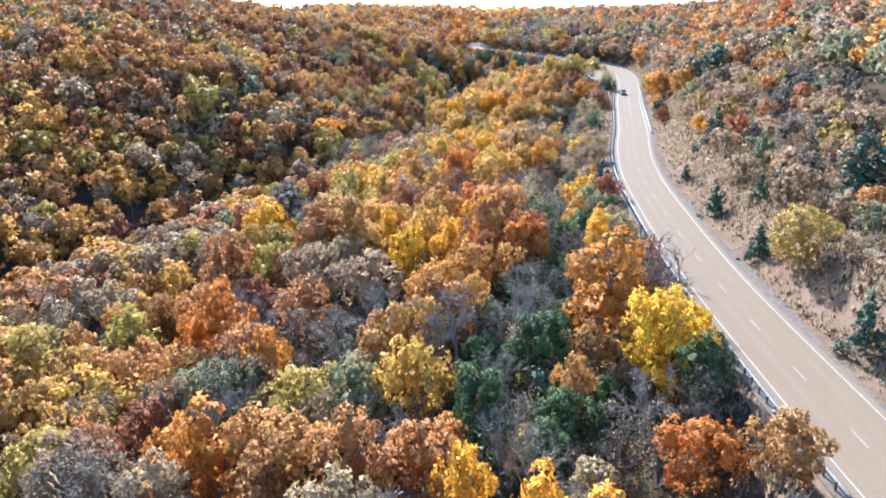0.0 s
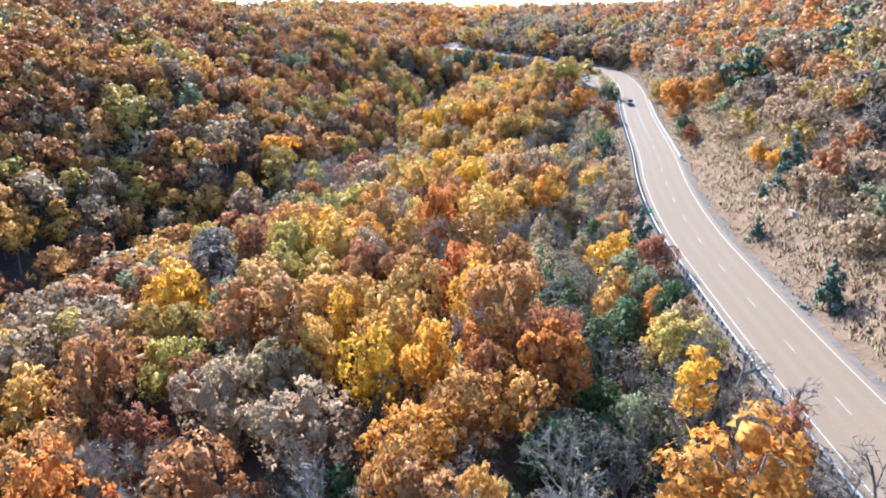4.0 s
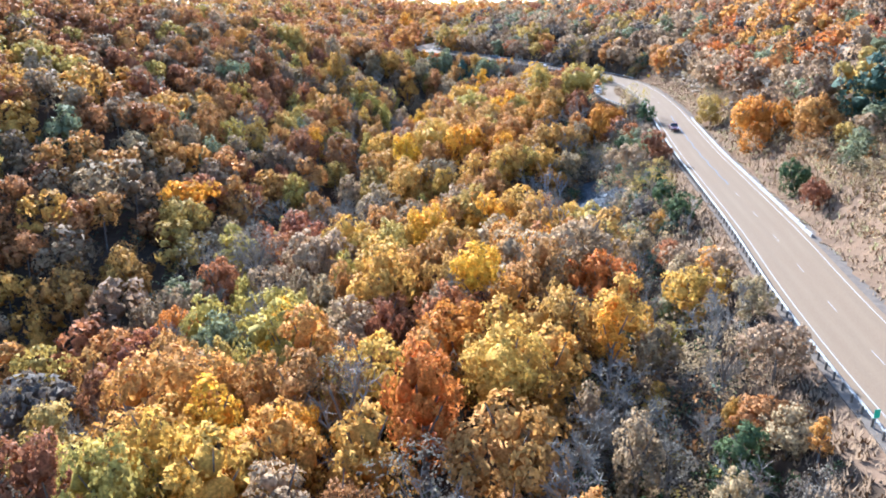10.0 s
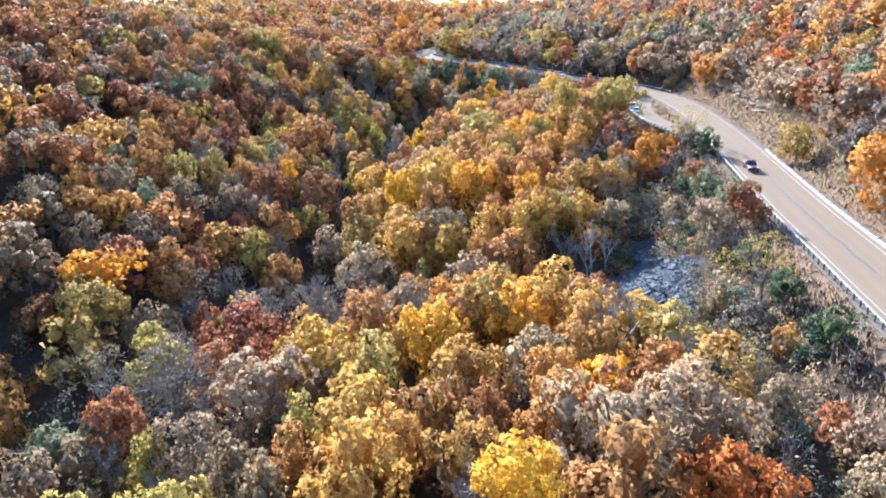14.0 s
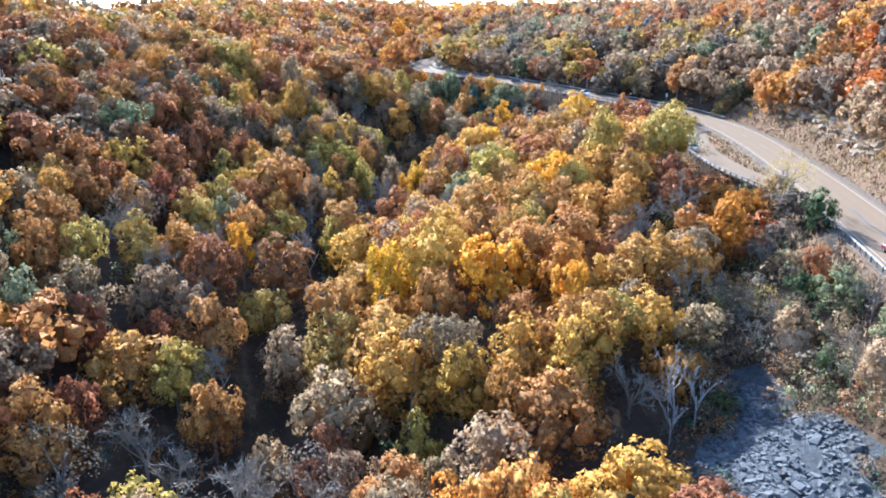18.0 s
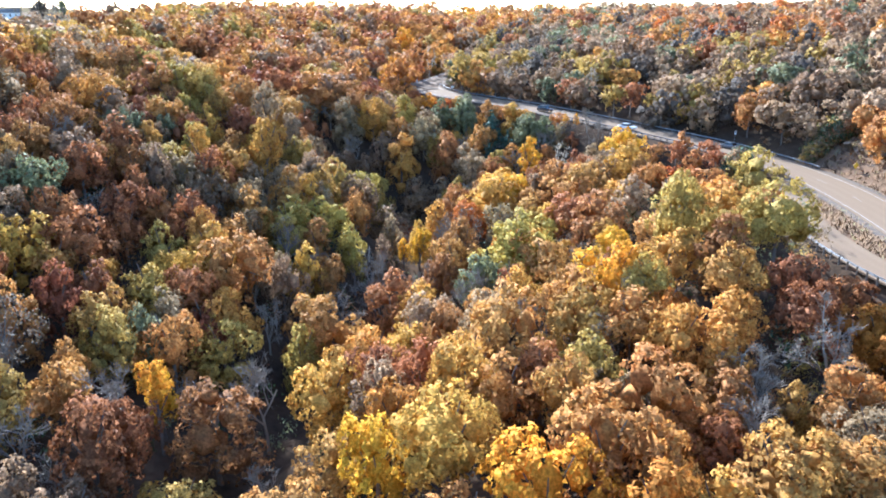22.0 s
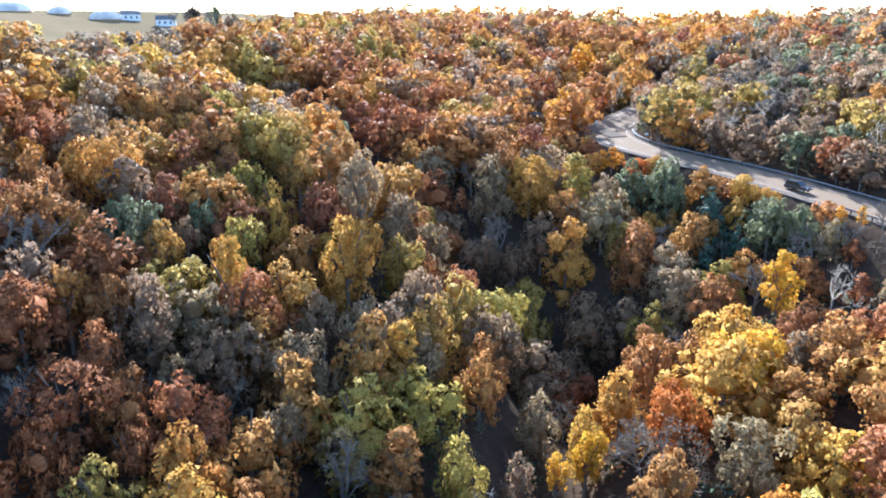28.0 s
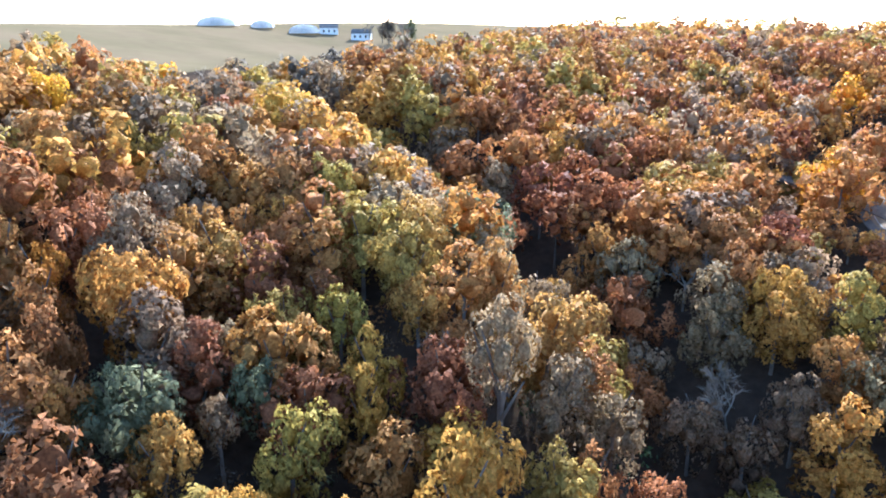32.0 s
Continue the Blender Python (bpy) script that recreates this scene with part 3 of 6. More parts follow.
def branches(seed, spread, depth, twigs, thick=0.018, up=0.5, first=5, twig=0.0032):
    """A bare tree one unit high: a stem, spreading limbs that fork again and again, and many fine twigs. Returns corners, quads, triangles."""
    r = np.random.default_rng(seed)
    vs, qs, base = [], [], 0
    tips = []

    def grow(p, d, length, radius, level):
        nonlocal base
        # each limb bends once on its way
        mid = p + d * length * 0.5
        bend = d + r.normal(0, 0.16, 3)
        bend /= np.linalg.norm(bend)
        e = mid + bend * length * 0.5
        pieces = ((p, mid, radius, radius * 0.82), (mid, e, radius * 0.82, radius * 0.6)) if level < 2 else ((p, e, radius, radius * 0.55),)
        for a, b, ra, rb in pieces:
            v, q = tube(a, b, ra, rb, 5 if level == 0 else 3)
            vs.append(v)
            qs.append(q + base)
            base += len(v)
        if level >= 2:
            tips.append((p, e, bend, length))
        if level < depth:
            for i in range(first if level == 0 else r.integers(2, 4)):
                nd = bend + r.normal(0, spread, 3)
                nd[2] += up * 0.3
                nd /= np.linalg.norm(nd)
                k = r.uniform(0.35, 1.0)
                start = p + (mid - p) * 2 * k if k < 0.5 else mid + (e - mid) * (2 * k - 1)
                grow(start, nd, length * r.uniform(0.55, 0.78), radius * 0.55, level + 1)

    grow(np.zeros(3), np.array([0, 0, 1.0]), 0.42, thick, 0)
    k = r.integers(0, len(tips), twigs)
    p, e, d, length = (np.array([tips[i][c] for i in k]) for c in range(4))
    s = p + (e - p) * r.uniform(0.0, 1, (twigs, 1))
    nd = d + r.normal(0, 0.7, (twigs, 3))
    nd[:, 2] += 0.15
    nd /= np.linalg.norm(nd, axis=1)[:, None]
    w = np.cross(nd, r.normal(0, 1, (twigs, 3)))
    w *= twig / np.linalg.norm(w, axis=1)[:, None]
    tv = np.stack([s - w, s + w, s + nd * (length * r.uniform(0.35, 0.95, twigs))[:, None]], 1).reshape(-1, 3)
    return np.concatenate(vs + [tv]), np.concatenate(qs), np.arange(len(tv)).reshape(-1, 3) + base


def trunk_shape(seed):
    """A trunk one unit high with three limbs, to stand inside a crown."""
    r = np.random.default_rng(seed)
    parts = [tube(np.zeros(3), np.array([0.01, 0.0, 0.55]), 0.024, 0.017, 6)]
    for i in range(4):
        th = i * 1.7 + r.uniform(0, 0.6)
        s = np.array([0.008, 0, 0.38 + 0.05 * i])
        parts.append(tube(s, s + np.array([0.16 * math.cos(th), 0.16 * math.sin(th), 0.26 + 0.03 * i]), 0.012, 0.005, 4))
    vs, qs, base = [], [], 0
    for v, q in parts:
        vs.append(v)
        qs.append(q + base)
        base += len(v)
    return np.concatenate(vs), np.concatenate(qs)


NEAR = {
    "oak": [dome_crown(100 + i, 110, 2250, 0.052, "oak", 0) for i in range(10)],
    "tall": [dome_crown(140 + i, 90, 2300, 0.056, "tall", 0) for i in range(4)],
    "round": [dome_crown(160 + i, 120, 3200, 0.042, "round") for i in range(2)],
    "cone": [loose_crown(180 + i, 14, 120, 1500, 0.066, "cone", 220) for i in range(2)],
    "thin": [loose_crown(190 + i, 12, 130, 1200, 0.03, "oak", 0, 0.3) for i in range(4)],
}
MID = {"oak": [dome_crown(200 + i, 55, 560, 0.094, "oak", 0) for i in range(8)]}
FAR = {"oak": [dome_crown(300 + i, 34, 290, 0.115, "oak", 0) for i in range(8)]}
EDGE = {"oak": [dome_crown(330 + i, 20, 120, 0.16, "round", 0) for i in range(6)]}
BARE = [branches(400 + i, 0.5, 4, 900, first=4) for i in range(6)]
BARE_MID = [branches(420 + i, 0.5, 3, 330, first=4, twig=0.0045) for i in range(4)]
SNAG = [branches(440 + i, 0.4, 3, 60, thick=0.013, up=0.9, first=4) for i in range(3)]
GNARLED = branches(455, 0.62, 4, 260, thick=0.024, up=0.1, first=6, twig=0.003)
TRUNK = trunk_shape(7)

LEAFY_MESH = {k: [mesh_of(f"{k}_crown", *s[:3], mats=[LEAF["gold"]], normals=s[3]) for s in v] for k, v in NEAR.items()}
BARE_MESH = [mesh_of("bare_branches", *s, mats=[TWIG]) for s in BARE]
GNARLED_MESH = mesh_of("gnarled_branches", *GNARLED, mats=[BARK])
SNAG_MESH = [mesh_of("snag_branches", *s, mats=[PALE_BARK]) for s in SNAG]
TRUNK_MESH = mesh_of("trunk", *TRUNK, mats=[BARK])
THIN_BRANCH_MESH = [mesh_of("limbs", *s, mats=[TWIG]) for s in BARE_MID]

LABEL = {
    "yellow": "bright yellow autumn tree with a full rounded crown", "gold": "golden autumn oak with a lumpy broad crown", "amber": "amber-brown autumn oak with a broad crown",
    "orange": "deep orange autumn maple with dense foliage", "rust": "rust-brown oak still holding its leaves", "red": "dark red-brown autumn oak among the woods",
    "brown": "dull brown oak with withering leaves", "tan": "pale tan tree with thinning leaves", "olive": "olive-yellow tree just turning colour",
    "sage": "greyish green tree still in leaf", "green": "dark green undergrowth tree still in leaf", "pine": "dark evergreen cedar on the slope", "grey": "grey thinning tree with few of its leaves remaining"}
planted = []


def tree(x, y, radius, colour, shape="oak", top=None, seed=None):
    """A leafy tree whose crown has this radius and whose top stands this high above the ground."""
    planted.append((x, y, radius))
    z = float(ground(x, y)[0])
    r = np.random.default_rng(int(abs(x * 73 + y * 191)) + 5)
    if top is None:
        top = (12.5 if x < 30 else 9.5) + (radius - 4.5) * 0.9
    half = {"oak": 0.95, "round": 0.8, "tall": 1.4, "cone": 1.7, "thin": 0.86}[shape] * radius * r.uniform(0.92, 1.1)
    if shape == "oak":
        half = max(half, min(1.6 * half, 0.46 * top))
    kind_name = "cedar_tree" if shape == "cone" else {"yellow": "maple_tree", "orange": "maple_tree", "olive": "hickory_tree", "sage": "ash_tree", "green": "ash_tree", "tan": "elm_tree", "grey": "elm_tree", "gold": "hickory_tree"}.get(colour, "oak_tree")
    base = empty(kind_name, x, y, z - 0.2, r.uniform(0, 360))
    tagged(base, LABEL[colour], "tree", "autumn trees of the valley woods")
    child("trunk", TRUNK_MESH, base, Matrix.Diagonal((top * 0.9, top * 0.9, top, 1)))
    me = LEAFY_MESH[shape][int(r.integers(len(LEAFY_MESH[shape])))]
    sz = half / {"oak": 0.95, "round": 0.8, "tall": 1.4, "cone": 1.7, "thin": 0.86}[shape]
    child("crown", me, base, pose(0, 0, top - half) @ Matrix.Diagonal((radius * r.uniform(0.94, 1.06), radius * r.uniform(0.94, 1.06), sz, 1)), material=LEAF[colour])
    if shape == "thin":
        child("limb", THIN_BRANCH_MESH[int(r.integers(4))], base, Matrix.Diagonal((top, top, top, 1)))
    return base


def bare(x, y, height, pale=False, gnarled=False):
    """A leafless tree."""
    planted.append((x, y, height * 0.25))
    r = np.random.default_rng(int(abs(x * 57 + y * 211)) + 9)
    z = float(ground(x, y)[0])
    base = empty("dead_tree" if pale else "bare_tree", x, y, z - 0.2, r.uniform(0, 360))
    tagged(base, "bleached leafless dead tree with forked limbs" if pale else "grey leafless tree with a haze of fine twigs", "tree", "bare trees of the valley woods")
    me = SNAG_MESH[int(r.integers(len(SNAG_MESH)))] if pale else BARE_MESH[int(r.integers(len(BARE_MESH)))]
    if gnarled:
        me = GNARLED_MESH
        base["label"] = "dark gnarled leafless tree leaning over the guardrail"
    child("branch", me, base, Matrix.Diagonal((height * 1.05, height * 1.05, height, 1)))
    return base


# ---- trees that stand out ----
tree(12, 208.5, 4.0, "yellow", "round", 14.0)
tree(24, 188, 2.4, "yellow", "tall", 13.4)
tree(33.4, 294.5, 4.3, "olive", "oak", 11.0)
tree(29.6, 298, 3.2, "yellow", "oak", 13.0)
tree(59, 348, 6.0, "olive", "round", 14.3)
tree(37.5, 348, 3.6, "yellow", "oak", 11.3)
tree(56, 314, 3.8, "orange", "oak", 14.6)
tree(39.6, 431.6, 3.7, "yellow", "tall", float(63.6 - ground(39.6, 431.6)[0]))
tree(55.7, 265, 3.2, "red", "oak", 7.4)
tree(-56, 417, 5.5, "gold", "oak", 14.8)
tree(-46, 407, 5.0, "sage", "oak", 13.8)
tree(31.5, 421.3, 6.0, "gold", "oak", 10.9)
tree(21.1, 88.3, 6.3, "orange", "tall", 17.7)
tree(17.5, 81, 3.4, "rust", "tall", 11)
tree(27.5, 95, 2.6, "red", "oak", 8.5)
tree(24.2, 72.6, 4.5, "yellow", "oak", 12.5)
tree(21.1, 97.7, 2.0, "yellow", "tall", 17.3)
tree(-38.2, 162.2, 6.0, "yellow", "oak", 14.8)
tree(-11.7, 147.9, 5.8, "gold", "oak", 11.2)
tree(-41.6, 132.4, 4.7, "rust", "oak", 20)
tree(-34.5, 105.8, 5.9, "orange", "oak", 18.0)
tree(-23.3, 90.0, 3.6, "orange", "oak", 15.3)
tree(-1.7, 101.6, 3.3, "amber", "oak", 13.9)
tree(4.6, 95.1, 1.8, "gold", "oak", 12.0)
tree(14.3, 121.2, 3.8, "rust", "oak", 11.9)
tree(7.7, 123.8, 3.9, "orange", "oak", 10.7)
tree(41.8, 365.4, 2.9, "yellow", "round", 9.2)
tree(50.4, 341.0, 4.9, "amber", "oak", 11.1)
tree(56.7, 338.0, 3.5, "red", "oak", 9.5)
tree(40.3, 331.5, 4.8, "gold", "oak", 12.0)
tree(12.3, 317.1, 6.0, "gold", "round", 14.8)
tree(0.4, 325.6, 5.5, "amber", "oak", 8.7)
tree(4.6, 311.3, 6.5, "gold", "oak", 9.0)
tree(-6.7, 354.9, 4.0, "olive", "oak", 13.0)
tree(-20.4, 333.8, 2.0, "yellow", "oak", 12.6)
tree(-33.1, 340.6, 3.4, "amber", "oak", 9.2)
tree(-22.7, 327.7, 4.1, "red", "oak", 11.9)
tree(26.0, 322.8, 4.3, "amber", "oak", 13.6)
tree(32.7, 312.0, 3.6, "gold", "oak", 10.3)
tree(-14.6, 320.9, 4.8, "olive", "oak", 10.7)
tree(-24.8, 377.4, 3.7, "gold", "oak", 14.5)
tree(49.1, 359.6, 4.8, "olive", "oak", 16.7)
tree(-12.5, 206.9, 5.7, "yellow", "oak", 12.7)
tree(-0.5, 216.7, 5.7, "gold", "oak", 16.0)
tree(20.6, 209.9, 5.6, "rust", "oak", 13.9)
tree(12.8, 193.2, 5.8, "gold", "oak", 13.8)
tree(12.1, 182.9, 4.9, "gold", "round", 15.0)
tree(3.6, 176.1, 3.7, "orange", "oak", 17.5)
tree(-25.8, 201.3, 5.6, "amber", "oak", 12.2)
tree(0.4, 209.3, 5.3, "red", "oak", 10.5)
tree(-48.5, 269.6, 5.8, "red", "oak", 7)
tree(-49.9, 254.5, 5.2, "amber", "oak", 7.8)
tree(-19.3, 267.5, 3.4, "tan", "oak", 15.3)
tree(-32.2, 221.9, 3.9, "orange", "oak", 13.5)
tree(-3.9, 179.9, 2.8, "grey", "thin", 16.0)
tree(27.2, 263.2, 6.1, "gold", "oak", 9.4)
tree(-40.4, 211.2, 4.1, "amber", "oak", 13.4)
tree(20.5, 449, 5.2, "rust", "oak", 14.5)
tree(-36.6, 400.1, 5.6, "olive", "oak", 10.8)
tree(-29.8, 399.9, 1.9, "gold", "oak", 17.3)
tree(-55.9, 503.3, 7.5, "sage", "oak", 7)
tree(-15.1, 405.2, 4.0, "tan", "oak", 14.5)
tree(-1.5, 412.3, 3.6, "amber", "oak", 10.5)
tree(-7.6, 398.2, 6.2, "olive", "oak", 11.5)
tree(-11.0, 415.5, 3.5, "tan", "oak", 14.7)
tree(20.8, 417.7, 4.5, "rust", "oak", 14.6)
tree(16.5, 411.5, 5.4, "gold", "oak", 13.4)
tree(-34.4, 424.4, 3.3, "gold", "oak", 11.5)
tree(-20.3, 413.8, 4.7, "gold", "oak", 18.4)
tree(2.8, 438.5, 4.3, "olive", "oak", 15.1)
tree(-8.2, 434.2, 4.6, "rust", "oak", 10.2)
tree(12.2, 440.2, 5.0, "brown", "oak", 14.8)
tree(-45.1, 391.0, 2.5, "amber", "oak", 12.0)
tree(27.2, 470.9, 5.2, "sage", "oak", 8.6)
tree(-49.2, 407.5, 2.5, "sage", "oak", 10.7)
tree(-21.3, 425.6, 3.2, "tan", "oak", 19.8)
tree(13.3, 116.4, 3.7, "orange")
tree(7.4, 48.2, 3.8, "yellow")
tree(7.2, 119.4, 2.2, "rust")
bare(24.6, 196.6, 8)
tree(-33.1, 405.5, 2.5, "gold")
tree(26.8, 115.2, 3.5, "olive", "oak", 8.0)
bare(9.6, 51.9, 8)
tree(1.3, 122.6, 4.5, "yellow")
bare(22.0, 176.3, 8)
tree(-11.9, 178.5, 2.4, "orange")
tree(19.1, 178.3, 2.6, "brown")
tree(-0.4, 202.8, 2.6, "red")
tree(20.7, 201.7, 2.2, "amber")
tree(26.5, 245.0, 3.6, "gold")
tree(-8.7, 180.1, 2.7, "yellow")
tree(1.7, 55.2, 3.2, "yellow")
tree(-34.8, 412.0, 4.0, "olive")
tree(27.1, 51.6, 3.5, "rust", "oak", 8.0)
tree(4.1, 183.5, 4.8, "orange")
tree(18.9, 250.1, 4.8, "yellow")
bare(-27.4, 390.0, 8)
tree(-40.9, 410.5, 2.0, "brown")
bare(16.1, 128.0, 8.6)
bare(-4.5, 184.2, 8.6)
tree(32.5, 176.3, 1.5, "gold", "oak", 4.5)
tree(36.3, 177.1, 3.1, "tan", "oak", 7.1)
tree(37.2, 197.5, 4.0, "gold", "oak", 8.5)
bare(25.2, 205.1, 8)
tree(-38.4, 386.0, 3.1, "rust")
bare(-35.2, 388.0, 8)
tree(30.3, 123.8, 1.6, "red", "oak", 4.5)
bare(32.5, 200.2, 8.1)
tree(22.4, 297.5, 3.9, "rust")
tree(-22.7, 420.4, 4.9, "gold")
tree(-51.5, 404.0, 2.8, "amber")
tree(-2.6, 130.8, 4.7, "gold")
tree(-6.6, 208.3, 2.6, "tan")
tree(23.3, 253.1, 2.9, "gold")
tree(4.7, 253.4, 3.7, "gold")
tree(-40.3, 415.6, 2.6, "sage")
tree(-12.6, 129.4, 3.7, "gold")
tree(-17.1, 127.1, 4.0, "tan")
bare(37.6, 342.5, 9.1)
tree(-32.8, 420.4, 3.2, "gold")
tree(22.4, 57.1, 4.0, "orange", "oak", 9)
bare(23.7, 347.0, 9.9)
tree(-12.8, 426.9, 3.0, "rust")
tree(-8.6, 61.1, 5.7, "rust")
tree(28.2, 184.0, 1.9, "gold", "tall", 4.5)
tree(-18.7, 376.1, 3.0, "rust")
tree(-12.7, 378.2, 2.7, "tan")
tree(-40.9, 392.8, 3.3, "rust")
tree(-17.2, 59.4, 4.2, "rust")
tree(28.4, 129.8, 2.5, "orange", "oak", 5.8)
tree(12.8, 258.7, 4.2, "amber")
tree(31.8, 348.0, 4.7, "amber")
tree(-30.8, 372.8, 4.2, "olive")
tree(-46.6, 417.2, 2.5, "tan")
tree(19.0, 259.7, 2.5, "orange")
tree(37.8, 300.0, 2.8, "tan")
tree(-22.7, 131.0, 3.1, "tan")
bare(34.6, 186.5, 12.5)
tree(38.9, 207.1, 2.9, "tan", "oak", 6.7)
tree(-9.4, 257.6, 5.1, "amber")
tree(-58.3, 408.7, 3.1, "rust")
tree(4.3, 67.8, 3.2, "green")
tree(-3.1, 195.1, 4.0, "rust")
tree(-22.5, 189.9, 6.6, "gold")
tree(-12.2, 214.5, 3.2, "olive")
tree(-0.7, 260.4, 5.5, "amber")
bare(-6.9, 384.9, 8.3)
tree(28.7, 384.3, 3.8, "orange")
tree(-36.9, 374.6, 3.2, "rust")
tree(-22.2, 406.6, 2.9, "tan")
tree(-10.7, 138.6, 3.5, "yellow")
tree(39.4, 188.8, 2.6, "tan", "oak", 6.0)
tree(-0.5, 387.0, 1.8, "olive")
tree(-31.2, 378.8, 2.6, "rust")
tree(-12.8, 385.5, 2.6, "grey", "thin")
tree(-44.3, 424.4, 4.1, "olive")
bare(-29.3, 431.2, 8.3)
tree(-39.5, 427.2, 2.9, "olive")
bare(45.8, 301.7, 9.4)
tree(25.2, 354.7, 4.2, "gold")
tree(19.2, 354.4, 3.0, "amber")
tree(20.1, 388.5, 4.2, "rust")
tree(-23.6, 434.1, 3.3, "amber")
bare(20.1, 66.4, 11.7)
tree(-2.3, 141.9, 5.1, "amber")
tree(-29.4, 345.0, 3.9, "olive")
tree(-33.3, 432.8, 3.0, "amber")
tree(13.9, 71.4, 2.7, "amber")
tree(9.6, 221.8, 4.6, "amber")
bare(-12.9, 352.6, 8)
tree(-19.9, 387.6, 2.7, "brown")
tree(-41.5, 404.6, 2.7, "amber")
tree(-33.3, 61.5, 4.6, "grey", "thin")
tree(26.1, 138.6, 4.3, "gold", "oak", 9)
bare(35.6, 215.4, 7.8, True)
bare(-23.8, 215.4, 10.4)
tree(12.6, 357.1, 4.3, "tan")
tree(-26.9, 349.2, 4.0, "sage")
tree(-24.4, 67.3, 7.2, "orange")
tree(-10.3, 309.0, 4.7, "tan")
tree(4.6, 393.9, 3.1, "brown")
tree(17.3, 144.9, 4.1, "tan", "thin")
tree(-19.9, 355.0, 4.1, "red")
tree(31.9, 358.9, 3.2, "amber")
tree(-31.4, 388.0, 2.5, "brown")
bare(5.4, 76.7, 9.9)
tree(32.2, 142.2, 2.9, "red", "oak", 6.7)
tree(28.5, 394.8, 4.5, "tan")
bare(9.5, 418.5, 8.3)
tree(-66.5, 414.9, 3.5, "orange")
tree(-21.2, 144.4, 2.3, "amber")
tree(-21.0, 309.9, 5.8, "amber")
tree(8.7, 397.4, 1.6, "yellow")
tree(36.5, 392.8, 4.2, "gold")
tree(-14.1, 75.0, 3.6, "brown")
tree(7.9, 149.2, 3.6, "gold")
tree(6.7, 206.7, 2.6, "tan")
tree(-12.4, 225.3, 3.9, "brown")
tree(9.4, 272.6, 2.3, "brown")
tree(-31.9, 353.9, 3.6, "amber")
tree(-18.5, 396.0, 2.9, "brown")
tree(-3.2, 78.8, 5.0, "gold")
tree(-32.6, 139.8, 5.0, "olive")
tree(-20.7, 203.0, 3.0, "olive")
tree(50.4, 311.1, 4.3, "brown")
tree(-28.3, 309.3, 3.6, "red")
bare(-12.4, 362.0, 9.4)
tree(0.1, 423.3, 3.0, "brown")
tree(25.7, 77.8, 6.4, "yellow", "oak", 9)
bare(42.8, 315.4, 10.4)
tree(37.2, 363.5, 3.0, "grey", "thin")
tree(12.1, 401.1, 2.3, "yellow")
bare(18.5, 401.0, 10.4)
tree(-44.2, 439.7, 5.7, "olive")
tree(-29.3, 445.3, 3.3, "tan")
tree(-23.1, 315.5, 4.1, "brown")
tree(-22.3, 447.5, 3.4, "tan")
tree(44.6, 72.2, 3.4, "pine", "cone", 7.5)
tree(21.8, 277.2, 5.5, "rust")
tree(51.8, 266.9, 3.8, "tan", "oak", 8.7)
tree(-29.2, 360.5, 5.1, "olive")
tree(-6.9, 232.4, 3.8, "olive")
tree(21.6, 368.5, 4.8, "sage")
tree(-0.7, 451.7, 4.2, "brown")
tree(-9.4, 154.8, 3.1, "rust")
tree(-31.3, 316.0, 4.5, "brown")
tree(-1.2, 406.3, 3.5, "amber")
tree(-8.1, 405.5, 2.8, "tan")
tree(-58.5, 435.4, 3.8, "amber")
tree(-62.8, 431.7, 3.1, "amber")
tree(29.1, 151.9, 3.9, "yellow", "oak", 9.0)
tree(0.8, 279.3, 3.2, "brown")
tree(-33.6, 269.4, 5.3, "brown")
tree(47.8, 319.6, 2.5, "amber")
bare(-2.1, 369.5, 13.8)
tree(-36.3, 361.7, 2.8, "gold")
tree(6.4, 407.0, 3.2, "tan")
tree(-7.0, 453.9, 3.9, "brown")
tree(-67.1, 429.2, 3.5, "rust")
tree(-71.0, 425.0, 3.5, "rust")
tree(-44.5, 70.5, 4.3, "olive")
tree(33.2, 153.2, 2.9, "pine", "cone", 6.7)
tree(46.1, 228.6, 2.1, "pine", "cone", 4.8)
tree(-21.2, 275.3, 4.6, "olive")
tree(6.9, 328.7, 3.2, "gold")
bare(-27.7, 320.9, 9.4)
bare(-7.5, 326.3, 8)
bare(37.4, 370.2, 8.3)
tree(-55.7, 440.3, 3.9, "gold")
tree(-23.5, 231.4, 3.6, "olive")
tree(7.9, 282.6, 3.3, "olive")
tree(-14.6, 455.5, 4.7, "rust")
bare(-29.0, 153.6, 9.4)
tree(-27.0, 275.9, 3.3, "rust")
tree(28.3, 409.0, 7.3, "gold")
tree(14.8, 160.2, 3.7, "amber")
tree(44.7, 232.0, 1.8, "gold", "tall", 4.5)
tree(18.3, 285.7, 3.3, "amber")
tree(27.2, 375.5, 7.4, "olive")
tree(36.2, 407.8, 5.5, "amber")
bare(10.0, 92.1, 9.6)
tree(-21.9, 159.1, 4.8, "olive")
tree(14.6, 376.9, 4.1, "red")
tree(-32.9, 82.9, 3.4, "brown")
tree(-15.9, 161.6, 2.6, "olive")
tree(9.2, 162.8, 3.0, "rust")
bare(54.0, 324.5, 12.7)
bare(-32.5, 325.6, 10.7)
tree(50.3, 151.8, 1.9, "pine", "cone", 4.2)
tree(-30.2, 280.1, 4.6, "grey", "thin")
tree(25.8, 334.9, 2.7, "gold")
tree(38.2, 285.6, 3.5, "gold")
bare(4.2, 379.5, 12.0)
tree(-4.9, 379.5, 3.5, "rust")
tree(18.9, 437.9, 5.0, "brown")
